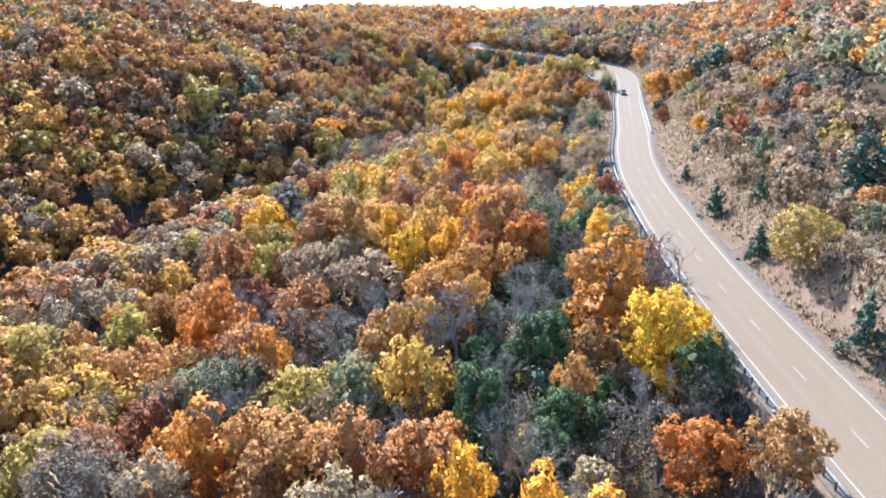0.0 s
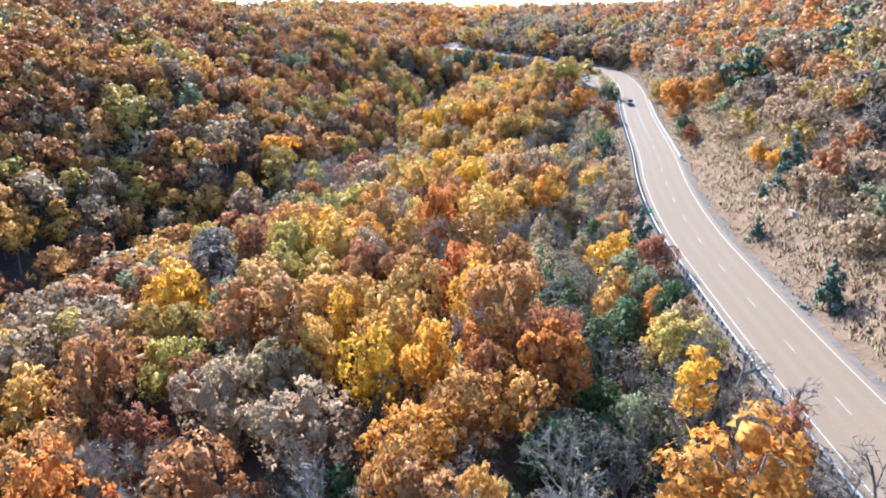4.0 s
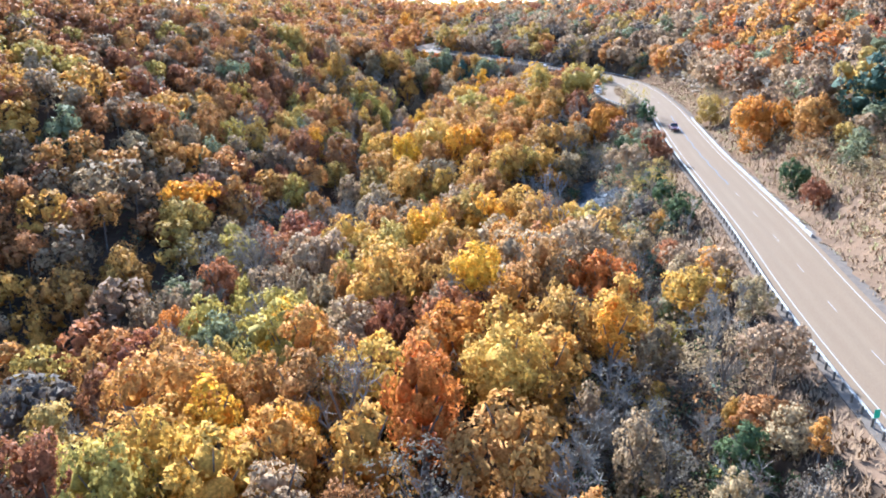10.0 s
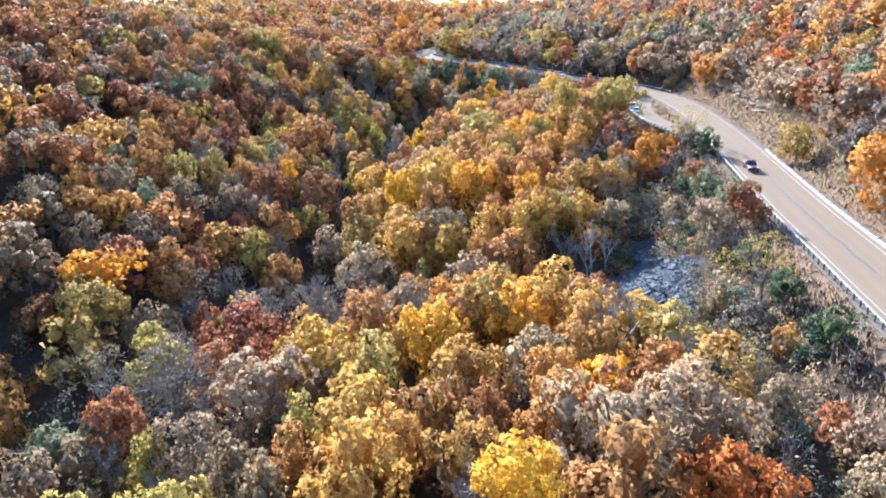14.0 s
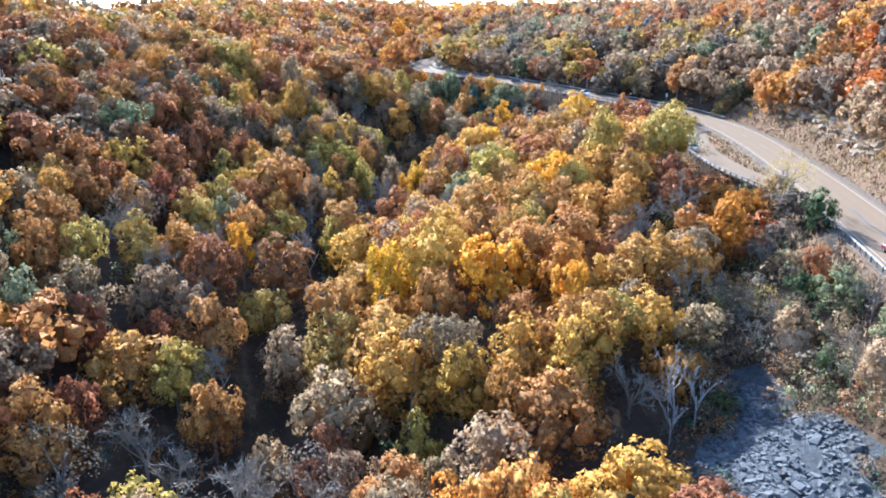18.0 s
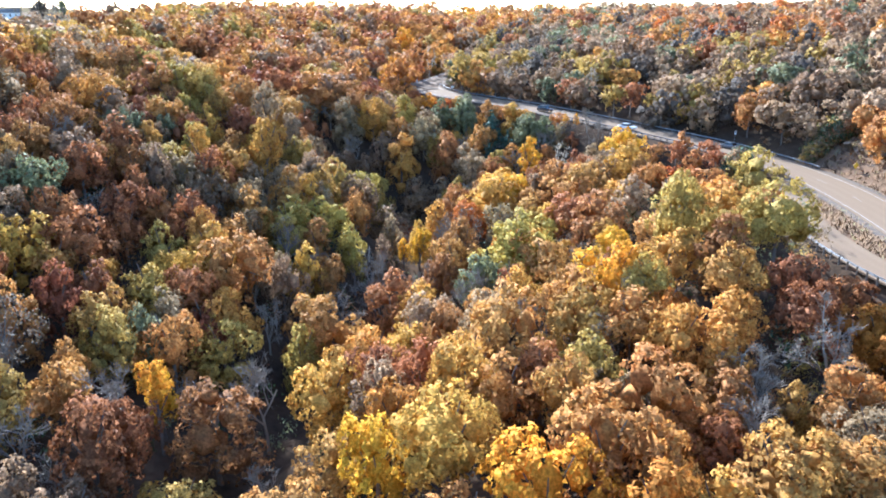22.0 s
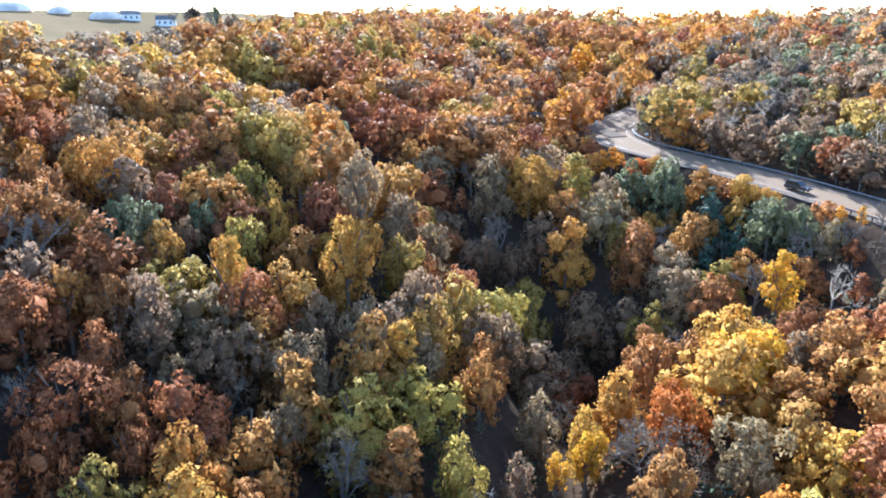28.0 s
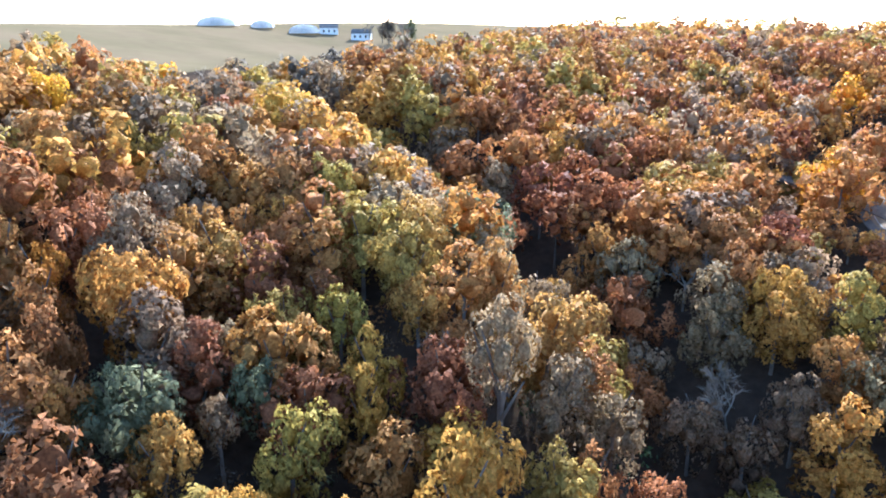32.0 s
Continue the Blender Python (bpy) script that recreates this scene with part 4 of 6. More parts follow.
tree(2.5, 166.0, 4.7, "grey", "thin")
tree(-9.0, 221.7, 3.1, "tan")
tree(32.0, 335.7, 3.1, "grey", "thin")
tree(-3.6, 167.0, 3.5, "red")
tree(0.1, 223.8, 5.9, "gold")
tree(1.1, 466.6, 4.7, "gold")
tree(-42.8, 154.7, 4.3, "amber")
bare(36.3, 219.2, 8.3)
tree(-30.5, 332.7, 4.3, "amber")
tree(43.1, 380.3, 7.5, "rust")
tree(25.7, 418.5, 3.2, "rust")
tree(-36.4, 437.2, 4.7, "olive")
tree(-39.5, 460.6, 6.7, "sage")
tree(33.8, 165.0, 1.2, "gold", "tall", 4.5)
tree(-10.3, 290.3, 3.6, "tan")
tree(54.6, 332.0, 4.4, "red")
tree(-21.0, 336.7, 2.4, "yellow")
tree(56.1, 377.6, 4.8, "olive")
bare(-24.7, 289.2, 11.4)
tree(63.9, 325.7, 4.4, "orange", "oak", 9)
tree(1.8, 445.1, 4.8, "olive")
tree(21.1, 169.9, 2.8, "tan")
tree(12.2, 228.3, 2.8, "rust")
bare(-15.5, 339.7, 12.7)
tree(47.2, 93.9, 4.6, "olive", "oak", 10.1)
tree(48.2, 244.7, 3.7, "olive", "thin", 8.5)
bare(-37.2, 241.5, 10.7)
tree(-32.9, 290.6, 3.7, "red")
tree(5.3, 344.3, 3.7, "rust")
bare(-42.9, 380.0, 8.6)
bare(-8.6, 102.6, 14)
tree(-9.6, 174.0, 4.6, "gold")
tree(58.6, 160.5, 3.8, "pine", "cone", 8.4)
tree(20.0, 230.8, 3.3, "gold")
tree(4.4, 299.4, 7.1, "amber")
tree(-17.9, 295.4, 4.2, "amber")
tree(-1.4, 391.0, 3.8, "olive")
tree(-47.2, 90.2, 7.5, "gold")
tree(-41.3, 292.8, 6.0, "brown")
tree(14.6, 348.9, 3.4, "rust")
tree(20.3, 394.5, 3.9, "grey", "thin")
tree(51.5, 98.4, 1.7, "gold", "oak", 3.7)
tree(4.2, 455.0, 3.9, "brown")
tree(-55.6, 89.0, 4.8, "amber")
tree(-62.8, 411.3, 3.9, "rust")
tree(-84.3, 444.3, 3.1, "olive")
bare(35.1, 234.1, 8.1)
tree(-23.8, 301.1, 4.4, "olive")
tree(-47.4, 386.5, 4.9, "rust")
tree(45.7, 103.3, 2.7, "pine", "cone", 5.9)
tree(65.0, 222.3, 2.7, "red", "oak", 5.9)
tree(-46.7, 247.1, 4.9, "amber")
tree(-17.8, 432.5, 4.0, "tan")
tree(-8.3, 482.9, 6.3, "rust")
tree(4.1, 113.8, 4.5, "amber")
tree(60.7, 170.0, 2.0, "yellow", "oak", 4.4)
bare(29.4, 238.9, 13.0)
tree(47.0, 351.1, 4.5, "gold")
tree(33.0, 180.4, 4.1, "tan", "thin", 9)
tree(8.9, 461.7, 4.6, "amber")
tree(-6.1, 463.8, 4.2, "brown")
tree(66.5, 231.8, 2.8, "green")
tree(12.1, 405.3, 3.3, "gold")
tree(-2.0, 314.5, 5.2, "amber")
tree(4.2, 190.1, 5.2, "amber")
tree(-44.1, 306.5, 5.2, "sage")
tree(-55.4, 173.3, 5.7, "red")
tree(62.1, 108.5, 6.3, "pine", "cone", 11)
tree(-6.7, 248.6, 6.3, "gold")
tree(81.2, 299.0, 4.3, "olive")
tree(-68.5, 473.1, 4.3, "olive")
tree(47.5, 406.1, 7.5, "amber")
tree(58.4, 403.0, 2.9, "rust")
tree(-23.5, 491.7, 6.3, "rust")
tree(26.4, 121.9, 2.5, "gold", "tall", 5.8)
tree(-102.1, 445.3, 5.9, "yellow")
tree(57.3, 359.7, 3.5, "olive")
tree(-42.0, 359.3, 4.0, "amber")
tree(0.4, 472.9, 4.4, "gold")
tree(51.4, 117.8, 2.2, "pine", "cone", 4.8)
tree(67.5, 308.8, 3.0, "green", "oak", 6.9)
tree(54.4, 117.8, 2.5, "pine", "cone", 5.5)
tree(-22.1, 123.8, 5.5, "tan")
tree(50.2, 443.7, 3.0, "tan", "oak", 7.4)
tree(-48.0, 360.5, 5.6, "gold")
tree(-28.2, 473.1, 4.6, "amber")
tree(-39.4, 120.6, 7.5, "amber")
tree(-12.7, 199.7, 5.6, "olive")
tree(38.8, 415.6, 3.6, "brown")
tree(-81.6, 473.9, 7.5, "gold")
tree(-55.8, 242.8, 6.2, "amber")
tree(-95.5, 463.4, 4.1, "rust")
tree(76.3, 263.2, 6.8, "orange", "oak", 11)
bare(45.9, 323.9, 10.9)
tree(-65.4, 112.4, 6.3, "grey", "thin")
tree(47.5, 126.2, 3.1, "pine", "cone", 6.8)
tree(-53.4, 318.5, 3.7, "sage")
tree(-68.0, 487.5, 3.7, "tan")
tree(41.7, 455.2, 3.7, "sage", "oak", 7.6)
tree(5.7, 333.2, 4.3, "tan")
tree(68.3, 319.8, 4.8, "olive", "thin", 9)
tree(34.0, 457.3, 4.8, "pine", "cone", 11.8)
tree(78.5, 248.5, 5.0, "amber", "oak", 11)
tree(-41.9, 507.3, 5.0, "gold")
tree(-59.8, 126.8, 6.2, "tan")
tree(-51.4, 376.6, 6.2, "sage")
tree(-48.2, 286.2, 5.1, "brown")
tree(61.0, 424.6, 5.7, "yellow", "oak", 8.8)
tree(12.3, 295.7, 5.1, "brown")
tree(63.5, 331.0, 4.3, "orange", "oak", 9)
tree(-41.1, 268.3, 6.4, "olive")
tree(-50.8, 208.6, 5.9, "olive")
tree(-5.1, 475.4, 5.3, "rust")
tree(55.6, 434.1, 3.6, "grey", "thin", 8.2)
tree(-60.2, 137.9, 5.4, "amber")
tree(-48.0, 492.7, 4.8, "tan")
tree(-60.2, 295.9, 4.9, "tan")
tree(-47.4, 148.1, 6.8, "brown")
tree(31.9, 446.7, 4.3, "pine", "cone")
tree(-39.1, 311.7, 5.8, "brown")
tree(-89.0, 487.2, 7.5, "gold")
tree(57.1, 408.5, 5.3, "gold")
tree(-18.5, 468.7, 7.5, "rust")
tree(60.2, 175.4, 2.0, "yellow", "oak", 4.4)
tree(-66.3, 169.6, 7.2, "brown")
tree(67.8, 420.9, 4.4, "rust", "oak", 2.6)
tree(40.9, 513.5, 5.9, "olive", "oak", 11)
tree(64.7, 340.1, 4.6, "rust", "oak", 9)
tree(45.1, 398.7, 5.5, "amber")
tree(77.2, 392.2, 7.5, "olive", "oak", 9)
tree(-101.5, 186.0, 4.9, "olive")
tree(106.5, 346.5, 5.9, "gold", "oak", 11)
tree(123.8, 348.5, 7.5, "olive", "oak", 11)


bare(29.6, 87.5, 9.5, gnarled=True)
bare(30.3, 99.5, 7.5, gnarled=True)
bare(29.8, 109, 6.5, gnarled=True)
for x, y, h in ((37.3, 282, 11), (39.6, 281.5, 9.5), (35.8, 279, 8), (40.5, 285, 8.0)):
    bare(x, y, h, True)
tree(33, 456, 4.4, "pine", "cone", 12.5)
tree(27.5, 466, 4.8, "sage", "oak", 15.5)
tree(21, 472, 4.2, "sage", "tall", 13)
tree(42, 450, 4.0, "sage", "oak", 11.5)
tree(46.5, 448.5, 3.4, "sage", "oak", 8.5)
tree(51.5, 446.5, 1.3, "yellow", "tall", 5.0)
tree(54.0, 444.5, 1.1, "yellow", "tall", 4.4)
tree(37, 449, 3.2, "pine", "cone", 9)
tree(15, 466, 4.0, "brown", "oak", 12)
for x, y, h in ((48, 446, 8), (52, 443, 8), (56, 441, 7), (45, 444, 9), (58, 437, 7), (26, 456, 9), (20, 460, 10)):
    bare(x, y, h)


# ---- woods filled in ----
fill = np.random.default_rng(23)
cells = {}


def settle(x, y, r, k):
    """True, and the place taken, where no other crown stands too near."""
    a, b = int(x // 8), int(y // 8)
    for i in range(a - 2, a + 3):
        for j in range(b - 2, b + 3):
            for px, py, pr in cells.get((i, j), ()):
                if (px - x) ** 2 + (py - y) ** 2 < (k * (r + pr)) ** 2:
                    return False
    cells.setdefault((a, b), []).append((x, y, r))
    return True


for px, py, pr in planted:
    cells.setdefault((int(px // 8), int(py // 8)), []).append((px, py, pr))

MIX_SPUR = [("gold", 26), ("amber", 28), ("rust", 14), ("yellow", 7), ("orange", 6), ("red", 5), ("tan", 7), ("olive", 6), ("bare", 9)]
MIX_VALLEY = [("brown", 16), ("grey", 10), ("red", 8), ("sage", 8), ("tan", 8), ("rust", 12), ("bare", 26), ("amber", 6), ("olive", 6)]
MIX_WEST = [("brown", 14), ("tan", 8), ("rust", 20), ("amber", 26), ("sage", 2), ("olive", 13), ("red", 6), ("gold", 20), ("bare", 2)]
MIX_EAST = [("tan", 22), ("brown", 16), ("amber", 16), ("rust", 10), ("gold", 10), ("sage", 10), ("grey", 8), ("orange", 4), ("bare", 12), ("red", 4)]
MIX_SLOPE = [("tan", 20), ("grey", 26), ("bare", 28), ("sage", 8), ("green", 4), ("olive", 8), ("rust", 6), ("gold", 4)]


MIX_HOLLOW = [("red", 24), ("rust", 26), ("brown", 24), ("amber", 12), ("olive", 6), ("bare", 6)]
MIX_SHADE = [("green", 20), ("bare", 24), ("grey", 34), ("sage", 10), ("tan", 8), ("brown", 6)]
MIX_BEND = [("tan", 26), ("grey", 14), ("sage", 12), ("brown", 18), ("bare", 10), ("gold", 4), ("rust", 10), ("olive", 12)]
MIX_BANK = [("tan", 30), ("olive", 10), ("grey", 16), ("bare", 22), ("sage", 7), ("pine", 4), ("brown", 12), ("rust", 6), ("amber", 5)]
MIX_HILLTOP = [("tan", 24), ("bare", 40), ("grey", 14), ("brown", 10), ("gold", 6), ("yellow", 3)]


def shady(x, y, d):
    """The hollow of bare trees and dark undergrowth below the road's first stretch."""
    return d < 0 and (2 < x < 28 and 52 < y < 112 or 13 < x < 30 and 112 <= y < 178 or -18 < x < -4 and 96 < y < 112)


def mix_at(x, y, d, z, gully):
    if shady(x, y, d):
        return MIX_SHADE
    if x < -105 and y > 470:
        return MIX_HILLTOP
    if d > 0 and d < 45 and y < 300:
        return MIX_BANK
    if d > 0 and d < 60 and y > 430:
        return MIX_BEND
    if d > 0:
        return MIX_EAST
    if d > -22 and y < 330:
        return MIX_SLOPE
    if x < -28 and 340 < y < 425:
        return MIX_HOLLOW
    if x < -45 or (x < 5 and y > 345):
        return MIX_WEST
    if gully:
        return MIX_VALLEY
    return MIX_VALLEY if z < 34 or (x < -5 and 290 < y < 345) else MIX_SPUR


def choose(mix):
    names, w = zip(*mix)
    w = np.array(w, float)
    return names[int(fill.choice(len(names), p=w / w.sum()))]


far_sets = {}


def in_gully(x, y):
    """True for the places that lie in the bed of a gully."""
    near = np.full(len(x), 1e9)
    for c, _, _ in GULLIES:
        near = np.minimum(near, np.min((x[:, None] - c[:, 0]) ** 2 + (y[:, None] - c[:, 1]) ** 2, axis=1))
    return near < 75


def wood(part_name, kind, proto, x, y, z, radius, half, turn, colour):
    far_sets.setdefault(part_name, []).append((kind, proto, x, y, z, radius, half, turn, colour))


count_near = 0
tries = fill.uniform((-330, 12), (270, 730), (52000, 2))
near_first = np.argsort(~((tries[:, 0] > -60) & (tries[:, 0] < 36) & (tries[:, 1] < 400) | (tries[:, 0] > -80) & (tries[:, 0] < 45) & (tries[:, 1] > 395) & (tries[:, 1] < 480)), kind="stable")
tries = tries[near_first]
side_all, _ = road_side(tries[:, 0], tries[:, 1])
z_all = ground(tries[:, 0], tries[:, 1])
gully_all = in_gully(tries[:, 0], tries[:, 1])
for (x, y), d, z, gully in zip(tries, side_all, z_all, gully_all):
    x, y, d, z = float(x), float(y), float(d), float(z)
    if (-10 if y < 400 else -8) < d < (13 if y < 400 else 8.0) or (d >= 13 and d < 24 and y < 235 and fill.random() < 0.75):
        continue
    if math.hypot(x - 74, (y - 355) * 0.6) < 14 or on_scree(x, y) < 1.15:
        continue
    if x < -135 and y > 500 + (x + 135) * 0.6:
        continue
    outer = x < -190 or x > 200 or y > 640
    near = d < 0 and ((-58 if y < 135 or 300 < y < 400 else -36) < x < (40 if y < 240 else 62) and y < 430 or -75 < x < 15 and 370 < y < 450 or -35 < x < 45 and 430 <= y < 478)
    r = float(fill.uniform(4.0, 7.0)) if not outer else float(fill.uniform(4.6, 7.0))
    colour = choose(mix_at(x, y, d, z, gully))
    bank = d < 0 and d > -22 and y < 505 or d > 0 and d < 40 and y < 240
    if bank:
        r *= 0.5
    elif shady(x, y, d):
        r *= 0.62
    if gully and fill.random() < 0.8:
        continue
    if not settle(x, y, r, 0.66 if outer else (0.47 if x < 5 and y > 350 else (0.52 if d > 0 and y > 420 and d < 50 else 0.55))):
        continue
    top = (12.5 if x < 30 else 9.5) + (r - 4.5) * 0.9 + float(fill.uniform(-1.5, 1.2))
    if x < -105 and y > 470:
        top *= 0.6
    if bank:
        top *= 0.72
    elif shady(x, y, d) and colour != "bare":
        top *= 0.62
    if 400 < y < 505 and -24 < d < 0:
        # low growth only, so that the far bend stays open to the valley
        top = min(top, max(2.6, 0.9 * (-d - 6) + 1.8))
    if near and count_near < 1020:
        count_near += 1
        if colour == "bare":
            bare(x, y, top * 0.95)
        else:
            shape = "thin" if colour == "grey" else ("tall" if fill.random() < 0.2 else "oak")
            tree(x, y, r, colour, shape, top)
        continue
    part_name = "outer_woods" if outer else ("east_woods" if d > 0 else ("valley_woods" if x > -48 else "west_woods"))
    mid = not outer and (d > 0 and (d < 32 and y < 470 or d < 48 and 445 < y < 580) or d < 0 and x > -105 and y < 520)
    if colour == "bare":
        wood(part_name, "bare", int(fill.integers(4)), x, y, z, top * 0.95, top * 0.95, float(fill.uniform(0, 6.28)), "grey")
        continue
    kind = "mid" if mid else ("edge" if outer else "far")
    wood(part_name, kind, int(fill.integers(6)), x, y, z + top - 0.86 * r, r, r, float(fill.uniform(0, 6.28)), colour)

FAR_LABEL = {"outer_woods": "distant autumn woods along the skyline", "east_woods": "mixed autumn woods climbing the hill above the road",
             "valley_woods": "autumn woods filling the valley", "west_woods": "hazy brown and gold woods on the far hillside"}
WOOD_MATS = [LEAF[k] for k in LEAF_NAMES] + [TWIG, BARK]
for part_name, items in far_sets.items():
    V, Q, T, QI, TI, N, base = [], [], [], [], [], [], 0
    for kind, proto, x, y, z, radius, half, turn, colour in items:
        if kind == "bare":
            v, q, t = BARE_MID[proto]
            n = np.tile((0.0, 0.0, 1.0), (len(v), 1))
            mi = len(LEAF_NAMES)
        else:
            v, q, t, n = {"mid": MID, "far": FAR, "edge": EDGE}[kind]["oak"][proto]
            mi = LEAF_NAMES.index(colour)
        c, s = math.cos(turn), math.sin(turn)
        w = np.empty_like(v)
        w[:, 0] = (v[:, 0] * c - v[:, 1] * s) * radius + x
        w[:, 1] = (v[:, 0] * s + v[:, 1] * c) * radius + y
        w[:, 2] = v[:, 2] * half + z
        V.append(w)
        N.append(np.stack([n[:, 0] * c - n[:, 1] * s, n[:, 0] * s + n[:, 1] * c, n[:, 2]], 1))
        Q.append(q + base)
        T.append(t + base)
        QI.append(np.full(len(q), mi))
        TI.append(np.full(len(t), mi))
        base += len(v)
        if kind == "mid":
            # trunk below the crown
            gz = z - 0.86 * radius - 6
            tv, tq = tube(np.array([x, y, gz]), np.array([x, y, z]), 0.25, 0.16, 3)
            V.append(tv)
            N.append(tv * (1, 1, 0) - (x, y, 0))
            Q.append(tq + base)
            QI.append(np.full(len(tq), len(LEAF_NAMES) + 1))
            base += len(tv)
    me = mesh_of(part_name, np.concatenate(V), np.concatenate(Q), np.concatenate(T), WOOD_MATS, np.concatenate(QI + TI), normals=np.concatenate(N))
    tagged(new(part_name, me), FAR_LABEL[part_name], "woods", kind="stuff")


# ---- roadside ----
STEEL = solid("galvanised_steel", (0.17, 0.165, 0.16), (0.25, 0.245, 0.235), 1.5, 0.75, 0.3)
POST_WOOD = solid("post_timber", (0.09, 0.07, 0.055), (0.16, 0.13, 0.10), 3.0, 0.9)
CONCRETE = solid("pale_concrete", (0.27, 0.24, 0.21), (0.36, 0.33, 0.29), 0.8, 0.85)
ROCK = solid("limestone", (0.36, 0.27, 0.18), (0.2, 0.145, 0.1), 0.6, 0.92, bump=0.06)
GREY_ROCK = solid("grey_scree", (0.068, 0.071, 0.075), (0.135, 0.134, 0.132), 0.9, 0.92, bump=0.04)


def offset_line(line, off):
    t = np.gradient(line[:, :2], axis=0)
    t /= np.linalg.norm(t, axis=1)[:, None]
    out = line.copy()
    out[:, 0] += t[:, 1] * off
    out[:, 1] -= t[:, 0] * off
    return out, np.degrees(np.arctan2(t[:, 1], t[:, 0]))


bm = bmesh.new()
box(bm, -0.08, 0.08, -0.1, 0.1, -0.5, 0.72, 0.012)
POST_MESH = bm_mesh("post", bm, POST_WOOD)


def w_beam(line, side):
    """A corrugated rail with thickness along a line; its face looks towards the side."""
    p, _ = offset_line(line, 0.0)
    t = np.gradient(p[:, :2], axis=0)
    t /= np.linalg.norm(t, axis=1)[:, None]
    nrm = np.stack([t[:, 1], -t[:, 0]], 1) * side
    prof = [(0.0, 0.42), (0.08, 0.47), (0.08, 0.53), (0.0, 0.58), (0.08, 0.63), (0.08, 0.69), (0.0, 0.74), (-0.02, 0.72), (0.03, 0.64), (-0.03, 0.58), (0.03, 0.52), (-0.02, 0.44)]
    v = np.concatenate([np.c_[p[:, :2] + nrm * a, p[:, 2] + h] for a, h in prof])
    k, m = len(p), len(prof)
    i = np.arange(k - 1)
    q = np.concatenate([np.stack([i + a * k, i + 1 + a * k, i + 1 + ((a + 1) % m) * k, i + ((a + 1) % m) * k], 1) for a in range(m)])
    return v, q


def guardrail(line, off, label, side):
    """A steel guardrail on timber posts along a line at a sideways offset."""
    p, yaw = offset_line(line, off)
    mid = p[len(p) // 2]
    base = empty("guardrail", *mid)
    tagged(base, label, "guardrail", "road guardrails")
    v, q = w_beam(p, side)
    child("rail", mesh_of("rail", v - mid, q, mats=[STEEL]), base, label="galvanised steel rail")
    s = np.concatenate([[0], np.cumsum(np.linalg.norm(np.diff(p[:, :2], axis=0), axis=1))])
    for d in np.arange(0.4, s[-1], 1.9):
        x, y, z, a = (np.interp(d, s, w) for w in (p[:, 0], p[:, 1], p[:, 2], yaw))
        turn = a if side > 0 else a + 180
        post = child("post", POST_MESH, base, pose(x - mid[0] + 0.22 * side * -math.sin(radians(a)), y - mid[1] + 0.22 * side * math.cos(radians(a)), z - mid[2], 0, 0, turn))
    return base


def at_y(y):
    """Index on the first run of the road at this northing."""
    return int(np.argmin(abs(FINE[:int(np.argmax(FINE[:, 0])) + 20, 1] - y)))


guardrail(FINE[at_y(48):at_y(322)], -5.5, "long galvanised guardrail on dark timber posts above the wooded slope", 1)
far_i = int(np.argmin(np.hypot(FINE[:, 0] - 84, FINE[:, 1] - 410)))
end_i = int(np.argmin(np.hypot(FINE[:, 0] - 17.5, FINE[:, 1] - 512)))
guardrail(FINE[far_i - 14:end_i], 5.5, "galvanised guardrail round the outside of the bend below the woods", -1)
guardrail(FINE[far_i - 2:far_i + 52], -5.6, "low guardrail on timber posts above the brush", 1)
guardrail(LAYBY[2:44], -3.4, "weathered guardrail on timber posts round the lay-by", 1)

# concrete kerb wall on the hill side
p, yaw = offset_line(FINE[at_y(214):at_y(314)], 5.0)
wall = empty("parapet", *p[0])
tagged(wall, "low pale concrete parapet along the hill side of the road", "parapet")
bm = bmesh.new()
box(bm, -1.46, 1.46, -0.15, 0.15, -0.3, 0.42, 0.03)
SECTION = bm_mesh("section", bm, CONCRETE)
for i in range(1, len(p) - 1, 3):
    child("section", SECTION, wall, pose(*(p[i] - p[0]), 0, 0, yaw[i]))

# signs
SIGN_YELLOW = solid("sign_yellow", (0.75, 0.5, 0.02), (0.8, 0.55, 0.03), 2.0, 0.5)
SIGN_GREEN = solid("sign_green", (0.02, 0.32, 0.16), (0.03, 0.38, 0.2), 2.0, 0.5)
SIGN_WHITE = solid("sign_white", (0.75, 0.76, 0.75), (0.82, 0.82, 0.8), 2.0, 0.5)
BLACK = solid("black_paint", (0.02, 0.02, 0.02), (0.035, 0.035, 0.035), 2.0, 0.6)


def sign(x, y, z, size, height, face, turn, label, diamond=False, bars=0):
    base = empty("road_sign", x, y, z, turn)
    tagged(base, label, "road sign")
    b = bmesh.new()
    box(b, -0.04, 0.04, -0.03, 0.03, -0.4, height, 0.008)
    child("post", bm_mesh("post", b, STEEL), base)
    b = bmesh.new()
    box(b, -size[0] / 2, size[0] / 2, -0.012, 0.012, -size[1] / 2, size[1] / 2, 0.004)
    plate = child("plate", bm_mesh("plate", b, face), base, pose(0, -0.05, height, 0, 45 if diamond else 0, 0))
    for k in range(bars):
        b = bmesh.new()
        box(b, -size[0] * 0.34, size[0] * 0.34, -0.018, -0.014, -0.05, 0.05)
        child("bar", bm_mesh("bar", b, BLACK), plate, pose(0, 0, size[1] * (0.22 - 0.22 * k)))
    return base


